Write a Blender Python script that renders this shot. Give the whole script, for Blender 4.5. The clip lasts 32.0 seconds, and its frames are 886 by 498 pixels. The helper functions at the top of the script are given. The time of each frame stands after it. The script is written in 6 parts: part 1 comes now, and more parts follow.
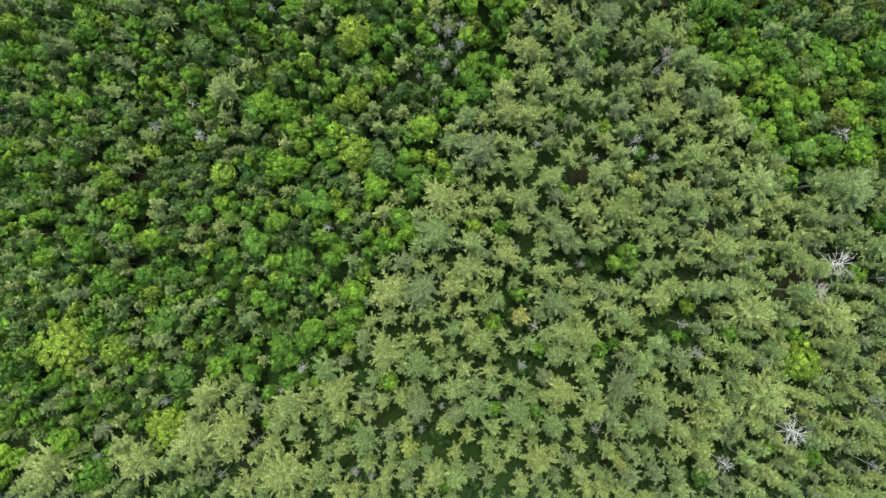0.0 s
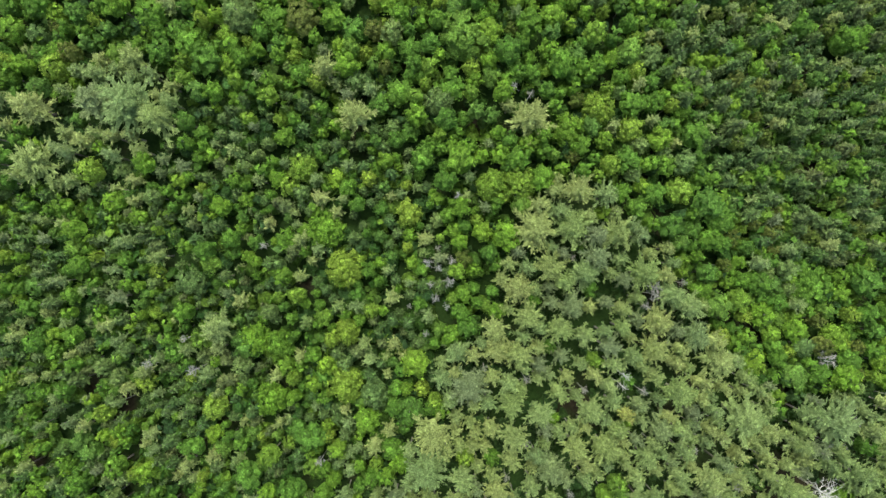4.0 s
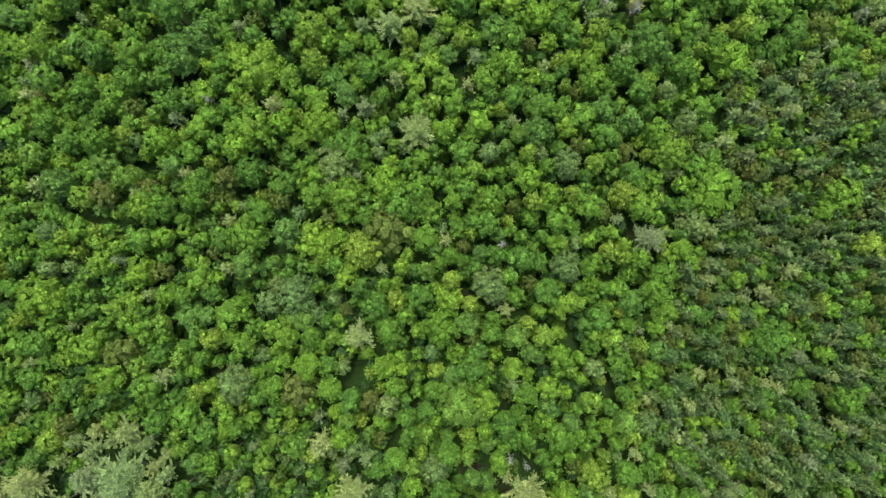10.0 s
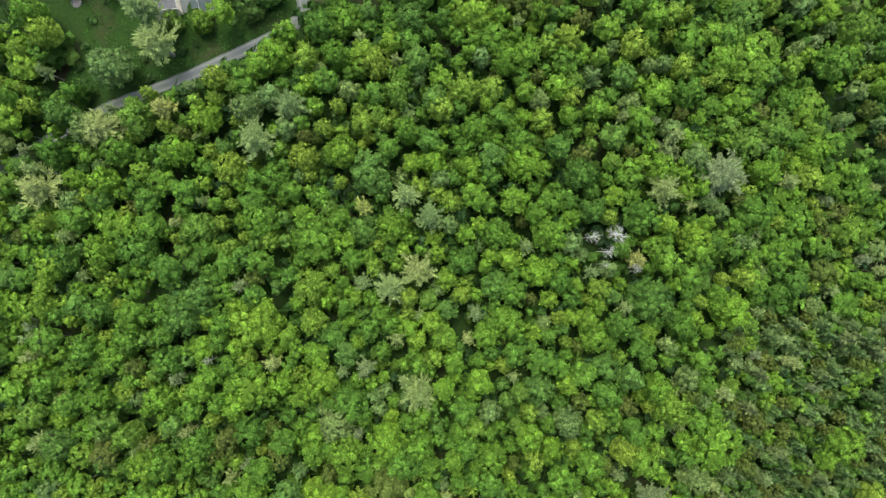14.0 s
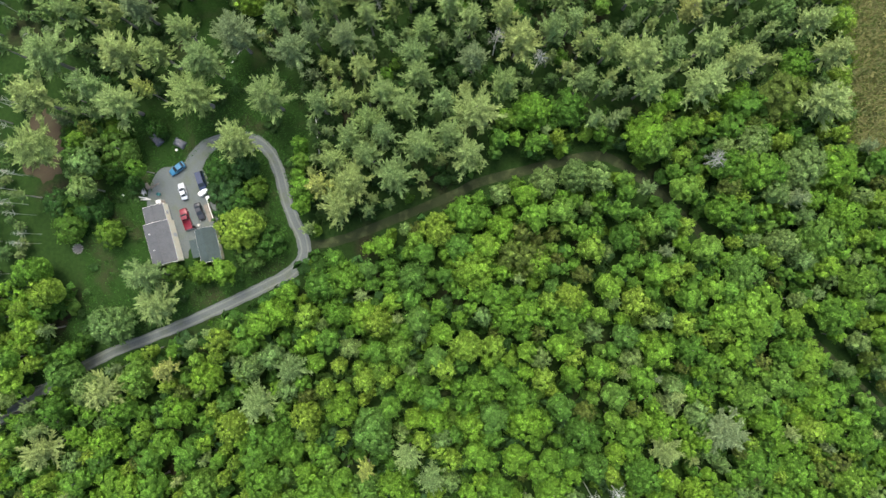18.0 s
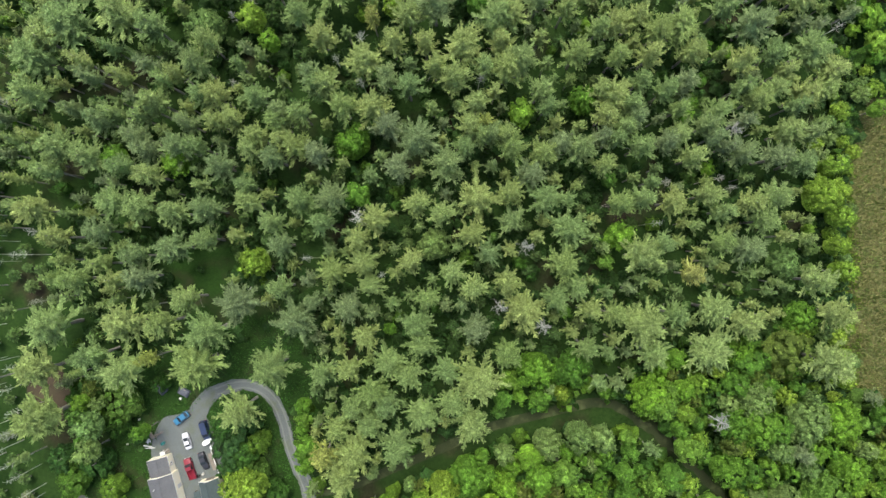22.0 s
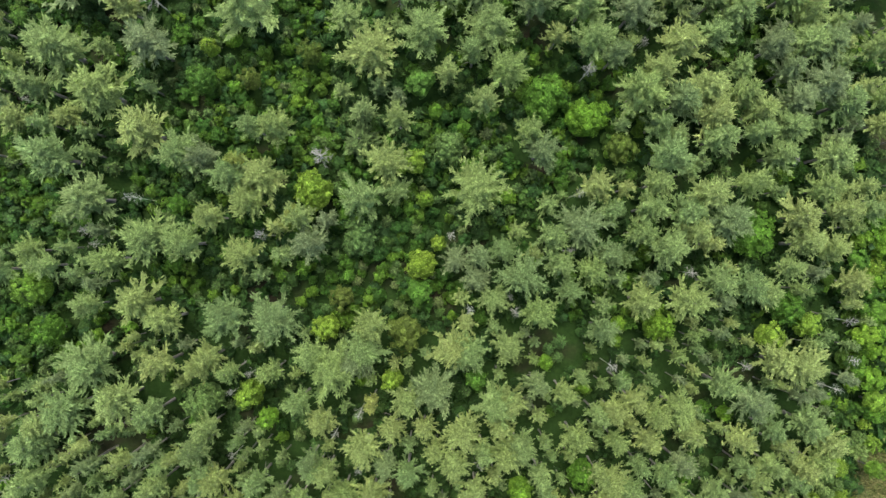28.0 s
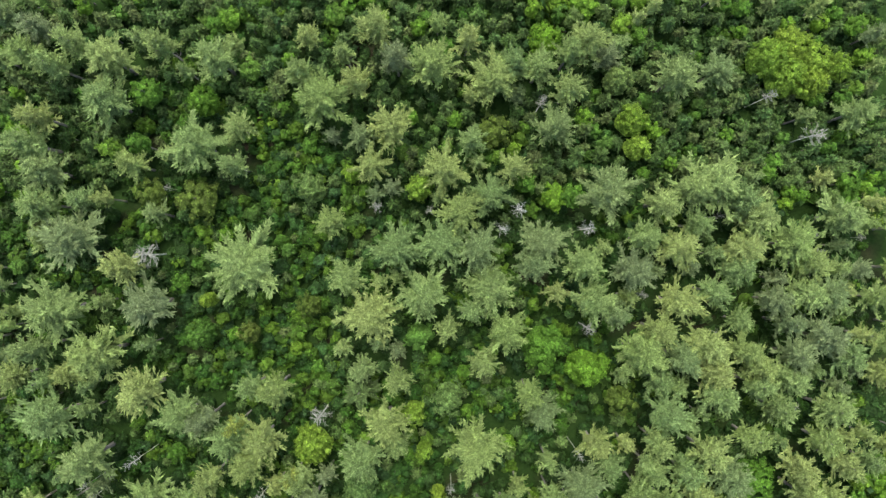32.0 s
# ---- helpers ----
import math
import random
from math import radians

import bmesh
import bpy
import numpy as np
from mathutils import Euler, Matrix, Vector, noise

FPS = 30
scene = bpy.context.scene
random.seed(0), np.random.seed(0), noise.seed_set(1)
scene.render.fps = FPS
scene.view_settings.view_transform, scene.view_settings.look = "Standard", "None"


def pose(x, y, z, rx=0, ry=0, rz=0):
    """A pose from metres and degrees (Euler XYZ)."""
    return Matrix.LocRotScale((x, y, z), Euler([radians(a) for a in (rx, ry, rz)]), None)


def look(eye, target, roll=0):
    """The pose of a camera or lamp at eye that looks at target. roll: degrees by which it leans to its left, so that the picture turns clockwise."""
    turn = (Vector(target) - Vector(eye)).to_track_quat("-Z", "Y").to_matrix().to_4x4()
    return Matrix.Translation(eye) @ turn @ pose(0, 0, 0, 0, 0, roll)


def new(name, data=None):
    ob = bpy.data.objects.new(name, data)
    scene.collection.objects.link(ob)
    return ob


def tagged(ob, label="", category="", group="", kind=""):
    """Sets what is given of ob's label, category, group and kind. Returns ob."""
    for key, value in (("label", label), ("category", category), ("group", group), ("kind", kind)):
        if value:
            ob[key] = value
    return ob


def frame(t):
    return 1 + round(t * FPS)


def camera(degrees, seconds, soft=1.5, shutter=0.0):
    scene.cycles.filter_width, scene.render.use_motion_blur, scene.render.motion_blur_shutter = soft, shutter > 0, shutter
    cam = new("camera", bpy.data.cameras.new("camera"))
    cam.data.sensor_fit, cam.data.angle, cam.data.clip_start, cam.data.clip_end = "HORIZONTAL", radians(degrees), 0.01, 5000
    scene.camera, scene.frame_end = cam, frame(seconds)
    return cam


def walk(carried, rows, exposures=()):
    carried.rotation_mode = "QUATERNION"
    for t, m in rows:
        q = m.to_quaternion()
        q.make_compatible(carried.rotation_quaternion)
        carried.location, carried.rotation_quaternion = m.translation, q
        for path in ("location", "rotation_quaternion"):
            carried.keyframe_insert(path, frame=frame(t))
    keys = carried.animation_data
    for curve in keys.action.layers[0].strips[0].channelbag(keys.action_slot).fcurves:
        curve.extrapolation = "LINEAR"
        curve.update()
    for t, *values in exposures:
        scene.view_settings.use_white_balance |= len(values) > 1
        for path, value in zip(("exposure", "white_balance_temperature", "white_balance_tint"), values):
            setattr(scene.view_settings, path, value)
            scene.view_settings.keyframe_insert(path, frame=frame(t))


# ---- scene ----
cam = camera(73.0, 32.0, soft=1.5)
PATH = [
    (0, -0.00, 6.97, 146.00, 0.56, 0.12, 0.00),
    (1, 0.50, 21.11, 146.40, 0.38, 0.06, -0.07),
    (2, 1.00, 35.26, 146.78, 0.20, 0.02, -0.14),
    (2.5, 1.24, 42.33, 146.96, 0.11, -0.00, -0.17),
    (4.5, 2.06, 70.94, 147.41, -0.02, -0.05, -0.23),
    (5, 2.20, 78.16, 147.44, -0.06, -0.05, -0.24),
    (6, 2.45, 92.63, 147.48, -0.15, -0.07, -0.25),
    (7, 2.67, 107.16, 147.47, -0.22, -0.08, -0.24),
    (8, 2.83, 121.75, 147.40, -0.29, -0.09, -0.22),
    (9, 2.97, 136.45, 147.29, -0.30, -0.09, -0.23),
    (10, 3.08, 151.26, 147.16, -0.23, -0.10, -0.29),
    (11, 3.18, 166.13, 147.03, -0.15, -0.10, -0.39),
    (12, 3.27, 181.04, 146.90, -0.08, -0.08, -0.47),
    (13, 3.39, 195.96, 146.80, -0.03, -0.06, -0.53),
    (14, 3.52, 210.88, 146.73, -0.02, -0.06, -0.59),
    (14.5, 3.59, 218.35, 146.71, -0.02, -0.06, -0.62),
    (16.5, 3.83, 248.36, 146.73, 0.00, -0.03, -0.71),
    (17, 3.91, 255.89, 146.73, 0.02, -0.03, -0.74),
    (18, 4.05, 270.96, 146.73, 0.08, 0.00, -0.81),
    (19, 4.17, 286.04, 146.77, 0.16, 0.08, -0.90),
    (20, 4.30, 301.13, 146.84, 0.26, 0.15, -1.00),
    (21, 4.46, 316.20, 146.92, 0.34, 0.18, -1.07),
    (22, 4.67, 331.22, 147.03, 0.35, 0.18, -1.10),
    (23, 4.90, 346.17, 147.15, 0.29, 0.17, -1.14),
    (24, 5.14, 361.05, 147.25, 0.17, 0.15, -1.19),
    (25, 5.42, 375.88, 147.30, 0.05, 0.11, -1.21),
    (25.5, 5.57, 383.30, 147.30, -0.00, 0.08, -1.22),
    (27.5, 6.14, 412.86, 147.12, -0.21, -0.00, -1.19),
    (28, 6.28, 420.27, 147.08, -0.23, -0.01, -1.21),
    (29, 6.55, 435.10, 147.01, -0.29, -0.02, -1.25),
    (30, 6.83, 449.95, 146.94, -0.34, -0.07, -1.29),
    (31, 7.12, 464.82, 146.87, -0.36, -0.11, -1.33),
    (32, 7.40, 479.70, 146.80, -0.39, -0.14, -1.35),
]
walk(cam, [(t, pose(x, y, z, rx, ry, rz)) for t, x, y, z, rx, ry, rz in PATH])

# world, sun and exposure: a bright, thinly overcast sky with a soft sun
SUN_HEIGHT, SUN_FROM = radians(64), radians(-8)     # above the horizon; clockwise from +y
world = bpy.data.worlds.new("sky")
scene.world = world
world.use_nodes = True
wt = world.node_tree
sky = wt.nodes.new("ShaderNodeTexSky")
sky.sky_type, sky.sun_disc = "NISHITA", False
sky.sun_elevation, sky.sun_rotation = SUN_HEIGHT, SUN_FROM
sky.dust_density = 5.0
background = wt.nodes["Background"]
background.inputs["Strength"].default_value = 0.195
wt.links.new(sky.outputs["Color"], background.inputs["Color"])
sun = new("sun", bpy.data.lights.new("sun", "SUN"))
sun.data.energy, sun.data.angle, sun.data.color = 1.28, radians(24), (0.95, 0.98, 0.86)
way = Vector((math.sin(SUN_FROM) * math.cos(SUN_HEIGHT), math.cos(SUN_FROM) * math.cos(SUN_HEIGHT), math.sin(SUN_HEIGHT)))
sun.matrix_world = look(way * 300, (0, 0, 0))
scene.view_settings.exposure = 1.12


# ---- materials ----
def blank(name, rough=0.6, metal=0.0, spec=0.5):
    """A material with its node tree, its Principled shader and a maker of nodes."""
    m = bpy.data.materials.new(name)
    m.use_nodes = True
    t = m.node_tree
    b = t.nodes["Principled BSDF"]
    b.inputs["Roughness"].default_value = rough
    b.inputs["Metallic"].default_value = metal
    b.inputs["Specular IOR Level"].default_value = spec
    return m, t, b


def math_node(t, op, a, b=None):
    n = t.nodes.new("ShaderNodeMath")
    n.operation = op
    for k, v in enumerate((a, b)):
        if isinstance(v, (int, float)):
            n.inputs[k].default_value = v
        elif v is not None:
            t.links.new(v, n.inputs[k])
    return n.outputs[0]


def ramp(t, fac, stops, easing="LINEAR"):
    n = t.nodes.new("ShaderNodeValToRGB")
    e = n.color_ramp.elements
    while len(e) < len(stops):
        e.new(0.5)
    for k, (p, c) in enumerate(stops):
        e[k].position, e[k].color = p, (*c, 1)
    n.color_ramp.interpolation = easing
    t.links.new(fac, n.inputs[0])
    return n.outputs[0]


def noise_tex(t, scale, detail=3.0, rough=0.55, space="Object"):
    n = t.nodes.new("ShaderNodeTexNoise")
    n.inputs["Scale"].default_value, n.inputs["Detail"].default_value, n.inputs["Roughness"].default_value = scale, detail, rough
    if space == "World":
        g = t.nodes.new("ShaderNodeNewGeometry")
        t.links.new(g.outputs["Position"], n.inputs["Vector"])
    else:
        c = t.nodes.new("ShaderNodeTexCoord")
        t.links.new(c.outputs[space], n.inputs["Vector"])
    return n.outputs["Fac"]


def mixed(t, fac, a, b, kind="MIX"):
    n = t.nodes.new("ShaderNodeMix")
    n.data_type, n.blend_type = "RGBA", kind
    for k, v in ((0, fac), (6, a), (7, b)):
        if isinstance(v, (int, float)):
            n.inputs[k].default_value = v
        elif isinstance(v, tuple):
            n.inputs[k].default_value = (*v, 1)
        else:
            t.links.new(v, n.inputs[k])
    return n.outputs[2]


def bumped(t, b, height, strength=0.3, distance=0.05):
    n = t.nodes.new("ShaderNodeBump")
    n.inputs["Strength"].default_value, n.inputs["Distance"].default_value = strength, distance
    t.links.new(height, n.inputs["Height"])
    t.links.new(n.outputs[0], b.inputs["Normal"])


def leaf_material(name, stops, thin=0.36, rough=0.55, spread=0.42, gap_contrast=1.5, knobs=2.3):
    """Foliage: one tone for each tree, a little of its own for each spray, patches of older and younger leaf, and
    painted specks for the dark gaps between leaves.
    """
    m, t, b = blank(name, rough, 0.0, 0.12)
    tone = t.nodes.new("ShaderNodeAttribute")
    tone.attribute_name = "tone"
    info = t.nodes.new("ShaderNodeObjectInfo")
    k = math_node(t, "FRACT", math_node(t, "ADD", tone.outputs["Fac"], info.outputs["Random"]))
    base = ramp(t, k, stops)
    geo = t.nodes.new("ShaderNodeNewGeometry")
    few = math_node(t, "POWER", geo.outputs["Random Per Island"], 2.6)     # few sprays are light: fresh leaf, and leaf highlights put into the colour
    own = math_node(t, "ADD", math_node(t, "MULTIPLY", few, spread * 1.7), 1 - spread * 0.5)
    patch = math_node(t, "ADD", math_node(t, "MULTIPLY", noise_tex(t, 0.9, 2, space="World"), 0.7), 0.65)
    # fine specks paint the shade in gaps between leaves into the colour
    gap_specks = math_node(t, "ADD", math_node(t, "MULTIPLY", noise_tex(t, 4.2, 2, space="World"), gap_contrast), 1 - gap_contrast / 2)
    gain = math_node(t, "MAXIMUM", math_node(t, "MULTIPLY", math_node(t, "MULTIPLY", own, patch), gap_specks), 0.5)
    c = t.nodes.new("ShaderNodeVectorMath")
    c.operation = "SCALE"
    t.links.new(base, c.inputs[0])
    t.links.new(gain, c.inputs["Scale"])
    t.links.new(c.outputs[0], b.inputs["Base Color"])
    if knobs:
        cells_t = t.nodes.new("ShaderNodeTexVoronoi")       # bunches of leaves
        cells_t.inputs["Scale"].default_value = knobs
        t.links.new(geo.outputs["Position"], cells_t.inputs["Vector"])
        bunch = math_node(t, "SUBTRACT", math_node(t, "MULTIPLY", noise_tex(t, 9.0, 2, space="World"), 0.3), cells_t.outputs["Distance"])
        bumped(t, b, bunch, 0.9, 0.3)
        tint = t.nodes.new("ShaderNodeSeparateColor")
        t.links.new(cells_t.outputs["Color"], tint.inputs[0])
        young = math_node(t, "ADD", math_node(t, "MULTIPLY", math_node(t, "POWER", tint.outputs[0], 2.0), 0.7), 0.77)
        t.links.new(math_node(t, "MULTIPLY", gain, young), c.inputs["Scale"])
    else:
        bumped(t, b, noise_tex(t, 2.6, 3, 0.6, space="World"), 0.9, 0.35)
    tr = t.nodes.new("ShaderNodeBsdfTranslucent")
    t.links.new(c.outputs[0], tr.inputs["Color"])
    mx = t.nodes.new("ShaderNodeMixShader")
    mx.inputs[0].default_value = thin
    t.links.new(b.outputs[0], mx.inputs[1])
    t.links.new(tr.outputs[0], mx.inputs[2])
    t.links.new(mx.outputs[0], t.nodes["Material Output"].inputs["Surface"])
    return m


def plain(name, colour, rough=0.5, metal=0.0, vary=0.2, scale=3.0, bump=0.1):
    """A surface of one colour with grain and stains."""
    m, t, b = blank(name, rough, metal)
    fine, broad = noise_tex(t, scale * 6, 3), noise_tex(t, scale * 0.5, 2)
    both = math_node(t, "ADD", math_node(t, "MULTIPLY", fine, 0.5), math_node(t, "MULTIPLY", broad, 0.5))
    low, high = tuple(v * (1 - vary) for v in colour), tuple(min(1, v * (1 + vary)) for v in colour)
    t.links.new(ramp(t, both, [(0.3, low), (0.7, high)]), b.inputs["Base Color"])
    if bump:
        bumped(t, b, fine, bump)
    return m


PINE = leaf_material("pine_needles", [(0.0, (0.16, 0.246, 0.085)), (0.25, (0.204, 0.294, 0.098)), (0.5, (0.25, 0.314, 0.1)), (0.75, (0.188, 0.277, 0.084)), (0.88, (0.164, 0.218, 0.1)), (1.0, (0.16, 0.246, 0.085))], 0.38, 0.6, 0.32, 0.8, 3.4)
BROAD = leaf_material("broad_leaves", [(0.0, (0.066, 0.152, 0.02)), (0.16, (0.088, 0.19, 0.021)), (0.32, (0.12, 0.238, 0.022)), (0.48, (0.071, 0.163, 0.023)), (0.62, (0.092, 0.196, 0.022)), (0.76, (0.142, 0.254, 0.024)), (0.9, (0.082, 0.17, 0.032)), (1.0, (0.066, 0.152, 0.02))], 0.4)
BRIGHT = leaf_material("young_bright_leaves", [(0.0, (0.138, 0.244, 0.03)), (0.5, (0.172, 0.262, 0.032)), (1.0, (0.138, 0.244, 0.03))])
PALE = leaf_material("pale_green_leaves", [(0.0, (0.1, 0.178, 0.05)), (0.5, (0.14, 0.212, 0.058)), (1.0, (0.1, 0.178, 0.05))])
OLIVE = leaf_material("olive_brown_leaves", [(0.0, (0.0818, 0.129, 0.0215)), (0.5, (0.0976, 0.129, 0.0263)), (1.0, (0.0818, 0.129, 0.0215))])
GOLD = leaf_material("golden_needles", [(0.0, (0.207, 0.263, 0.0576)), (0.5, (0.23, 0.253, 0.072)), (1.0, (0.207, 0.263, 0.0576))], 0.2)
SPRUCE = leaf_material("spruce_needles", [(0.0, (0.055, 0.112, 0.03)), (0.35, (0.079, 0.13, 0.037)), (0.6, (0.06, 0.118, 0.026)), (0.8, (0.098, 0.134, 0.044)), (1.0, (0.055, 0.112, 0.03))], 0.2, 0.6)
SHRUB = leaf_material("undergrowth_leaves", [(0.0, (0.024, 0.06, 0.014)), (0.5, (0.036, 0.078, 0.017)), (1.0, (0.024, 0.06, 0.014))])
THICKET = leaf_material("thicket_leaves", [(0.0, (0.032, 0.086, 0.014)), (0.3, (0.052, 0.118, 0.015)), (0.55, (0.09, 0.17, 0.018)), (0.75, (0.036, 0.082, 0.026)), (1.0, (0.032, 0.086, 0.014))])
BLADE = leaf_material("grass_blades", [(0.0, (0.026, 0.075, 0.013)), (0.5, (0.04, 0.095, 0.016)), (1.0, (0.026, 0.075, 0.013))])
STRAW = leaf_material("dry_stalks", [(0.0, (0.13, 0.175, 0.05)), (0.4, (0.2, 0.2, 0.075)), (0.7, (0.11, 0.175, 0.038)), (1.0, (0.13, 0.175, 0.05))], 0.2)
BARK = plain("bark", (0.21, 0.195, 0.18), 0.9, vary=0.4, scale=2.0, bump=0.6)
DEADWOOD = plain("bleached_deadwood", (0.4, 0.42, 0.36), 0.85, vary=0.3, scale=2.0, bump=0.4)
TWIGS = plain("grey_twigs", (0.21, 0.22, 0.185), 0.85, vary=0.35, scale=1.0, bump=0.2)


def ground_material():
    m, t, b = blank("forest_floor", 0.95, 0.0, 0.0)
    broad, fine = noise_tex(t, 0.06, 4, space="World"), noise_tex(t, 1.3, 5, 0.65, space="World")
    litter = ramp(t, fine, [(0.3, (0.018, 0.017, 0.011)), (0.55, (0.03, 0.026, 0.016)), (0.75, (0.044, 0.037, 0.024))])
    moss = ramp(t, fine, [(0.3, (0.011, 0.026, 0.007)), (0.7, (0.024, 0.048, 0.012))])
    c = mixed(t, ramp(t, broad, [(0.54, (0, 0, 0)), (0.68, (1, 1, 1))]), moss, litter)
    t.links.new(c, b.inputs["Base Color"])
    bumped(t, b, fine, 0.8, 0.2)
    return m


def lawn_material():
    m, t, b = blank("rough_lawn", 0.9, 0.0, 0.0)
    broad, fine = noise_tex(t, 0.16, 4, space="World"), noise_tex(t, 2.2, 5, 0.65, space="World")
    c = ramp(t, fine, [(0.3, (0.011, 0.029, 0.007)), (0.7, (0.023, 0.051, 0.011))])
    c = mixed(t, ramp(t, broad, [(0.52, (0, 0, 0)), (0.72, (0.7, 0.7, 0.7))]), c, (0.036, 0.031, 0.019))
    t.links.new(c, b.inputs["Base Color"])
    bumped(t, b, fine, 0.7, 0.15)
    return m


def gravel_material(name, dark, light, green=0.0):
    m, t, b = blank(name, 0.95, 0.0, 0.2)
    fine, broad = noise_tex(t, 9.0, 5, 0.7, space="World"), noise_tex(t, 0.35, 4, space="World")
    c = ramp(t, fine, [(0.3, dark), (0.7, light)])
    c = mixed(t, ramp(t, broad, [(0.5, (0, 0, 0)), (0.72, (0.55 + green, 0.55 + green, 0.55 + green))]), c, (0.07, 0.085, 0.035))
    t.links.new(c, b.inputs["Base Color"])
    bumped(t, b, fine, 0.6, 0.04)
    return m


FLOOR, LAWN = ground_material(), lawn_material()
GRAVEL = gravel_material("grey_gravel", (0.058, 0.068, 0.066), (0.118, 0.132, 0.128), -0.05)
PALE_GRAVEL = gravel_material("pale_gravel", (0.085, 0.094, 0.088), (0.16, 0.172, 0.16), -0.2)
BARE_SOIL = gravel_material("bare_soil", (0.03, 0.024, 0.014), (0.058, 0.044, 0.026), -0.3)
# lane earth is coloured extra dark, with the tree shade put into it
SHADED_EARTH = gravel_material("shade_darkened_earth", (0.015, 0.023, 0.009), (0.033, 0.041, 0.016), 0.35)
FIELD_SOIL = gravel_material("field_soil", (0.08, 0.085, 0.03), (0.15, 0.145, 0.055), 0.35)


# ---- ground ----
def smooth(a, b, v):
    k = min(1.0, max(0.0, (v - a) / (b - a)))
    return k * k * (3 - 2 * k)


def ground_z(x, y):
    """Height of the ground: level round the house, falling to the east and to the south."""
    far = smooth(600, 250, math.hypot(x, y - 240))
    roll = 0.35 * math.sin(x * 0.043 + 1) * math.cos(y * 0.037) * smooth(20, 60, math.hypot(x + 58, y - 280))
    return -1.0 + far * (-3.0 * smooth(50, 110, x) - 2.5 * smooth(120, 20, y)) + roll * far


def sheet(name, xs, ys, lift, material, label, category):
    bm = bmesh.new()
    grid = [[bm.verts.new((x, y, ground_z(x, y) + lift)) for x in xs] for y in ys]
    for j in range(len(ys) - 1):
        for i in range(len(xs) - 1):
            bm.faces.new((grid[j][i], grid[j][i + 1], grid[j + 1][i + 1], grid[j + 1][i]))
    return tagged(mesh_object(name, bm, material), label, category, kind="structure")


def mesh_object(name, bm, material, flat=True):
    me = bpy.data.meshes.new(name)
    bm.normal_update()
    bm.to_mesh(me)
    bm.free()
    for mat in material if isinstance(material, (list, tuple)) else [material]:
        me.materials.append(mat)
    if not flat:
        me.polygons.foreach_set("use_smooth", [True] * len(me.polygons))
    return new(name, me)


def part(name, bm, material, parent, label="", flat=True):
    """Links a bmesh as one mesh object under a thing or a part."""
    ob = mesh_object(name, bm, material, flat)
    ob.parent = parent
    return tagged(ob, label)


def thing(name, m, label, category, group=""):
    ob = new(name)
    ob.matrix_basis = m
    return tagged(ob, label, category, group)


near_x, near_y = np.arange(-130, 131, 5.0).tolist(), np.arange(-80, 571, 5.0).tolist()
ring = [160, 220, 320, 500, 900, 1600, 3000]
xs = [-v for v in ring[::-1]] + near_x + ring
ys = [240 - v - 400 for v in ring[::-1]] + near_y + [240 + v + 400 for v in ring]
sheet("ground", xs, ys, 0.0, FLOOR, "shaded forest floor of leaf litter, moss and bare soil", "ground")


def strip(name, line, widths, lift, material, label, category, edge=0.16):
    """A track along a line, with an uneven edge, on the ground."""
    rnd = random.Random(name)
    pts = []
    for k in range(len(line) - 1):
        p = [Vector(line[min(max(k + d, 0), len(line) - 1)]) for d in (-1, 0, 1, 2)]
        for s in range(6):
            u = s / 6
            a = 0.5 * ((2 * p[1]) + (p[2] - p[0]) * u + (2 * p[0] - 5 * p[1] + 4 * p[2] - p[3]) * u * u + (3 * p[1] - p[0] - 3 * p[2] + p[3]) * u ** 3)
            pts.append((a, widths[k] + (widths[k + 1] - widths[k]) * u))
    pts.append((Vector(line[-1]), widths[-1]))
    bm, rows = bmesh.new(), []
    for k, (a, w) in enumerate(pts):
        d = (pts[min(k + 1, len(pts) - 1)][0] - pts[max(k - 1, 0)][0]).normalized()
        n = Vector((-d.y, d.x))
        row = []
        for s in (-1, -0.55, 0, 0.55, 1):
            q = a + n * (s * w / 2 + (rnd.uniform(-edge, edge) if abs(s) == 1 else 0))
            dip = 0.05 if abs(s) == 0.55 else 0.0
            row.append(bm.verts.new((q.x, q.y, ground_z(q.x, q.y) + (lift - dip if abs(s) < 1 else lift - 0.06))))
        rows.append(row)
    for r0, r1 in zip(rows, rows[1:]):
        for i in range(4):
            bm.faces.new((r0[i], r0[i + 1], r1[i + 1], r1[i]))
    return tagged(mesh_object(name, bm, material, False), label, category, kind="structure")


DRIVE = [(-58.5, 289.5), (-56.2, 294.6), (-52.5, 298.0), (-46.2, 299.6), (-41.4, 298.4), (-37.9, 295), (-35.9, 290.1), (-34.6, 284.5), (-32.6, 278.9), (-30.4, 274), (-30.3, 269.8), (-33.6, 265.8), (-39.7, 262.8), (-49.5, 258.2), (-63.6, 252.1), (-77.6, 246.8), (-91.6, 239.6), (-105.6, 231), (-130, 216)]
LANE = [(-29.6, 272.6), (-21.5, 273.6), (-7.4, 278.8), (6.6, 284.4), (13.6, 287.6), (27.6, 290.9), (41.6, 293.6), (48.5, 291.2), (58.5, 283.5), (73.5, 268.5), (90.5, 253.2), (106, 238), (130, 214)]
strip("driveway", DRIVE, [5.5, 4.4, 3.4, 2.9, 2.9, 2.9, 2.9, 3.0, 3.1, 3.3, 3.3, 3.1, 2.9, 2.8, 2.7, 2.6, 2.6, 2.6, 2.6], 0.13, GRAVEL, "worn grey gravel driveway looping through the trees", "driveway")


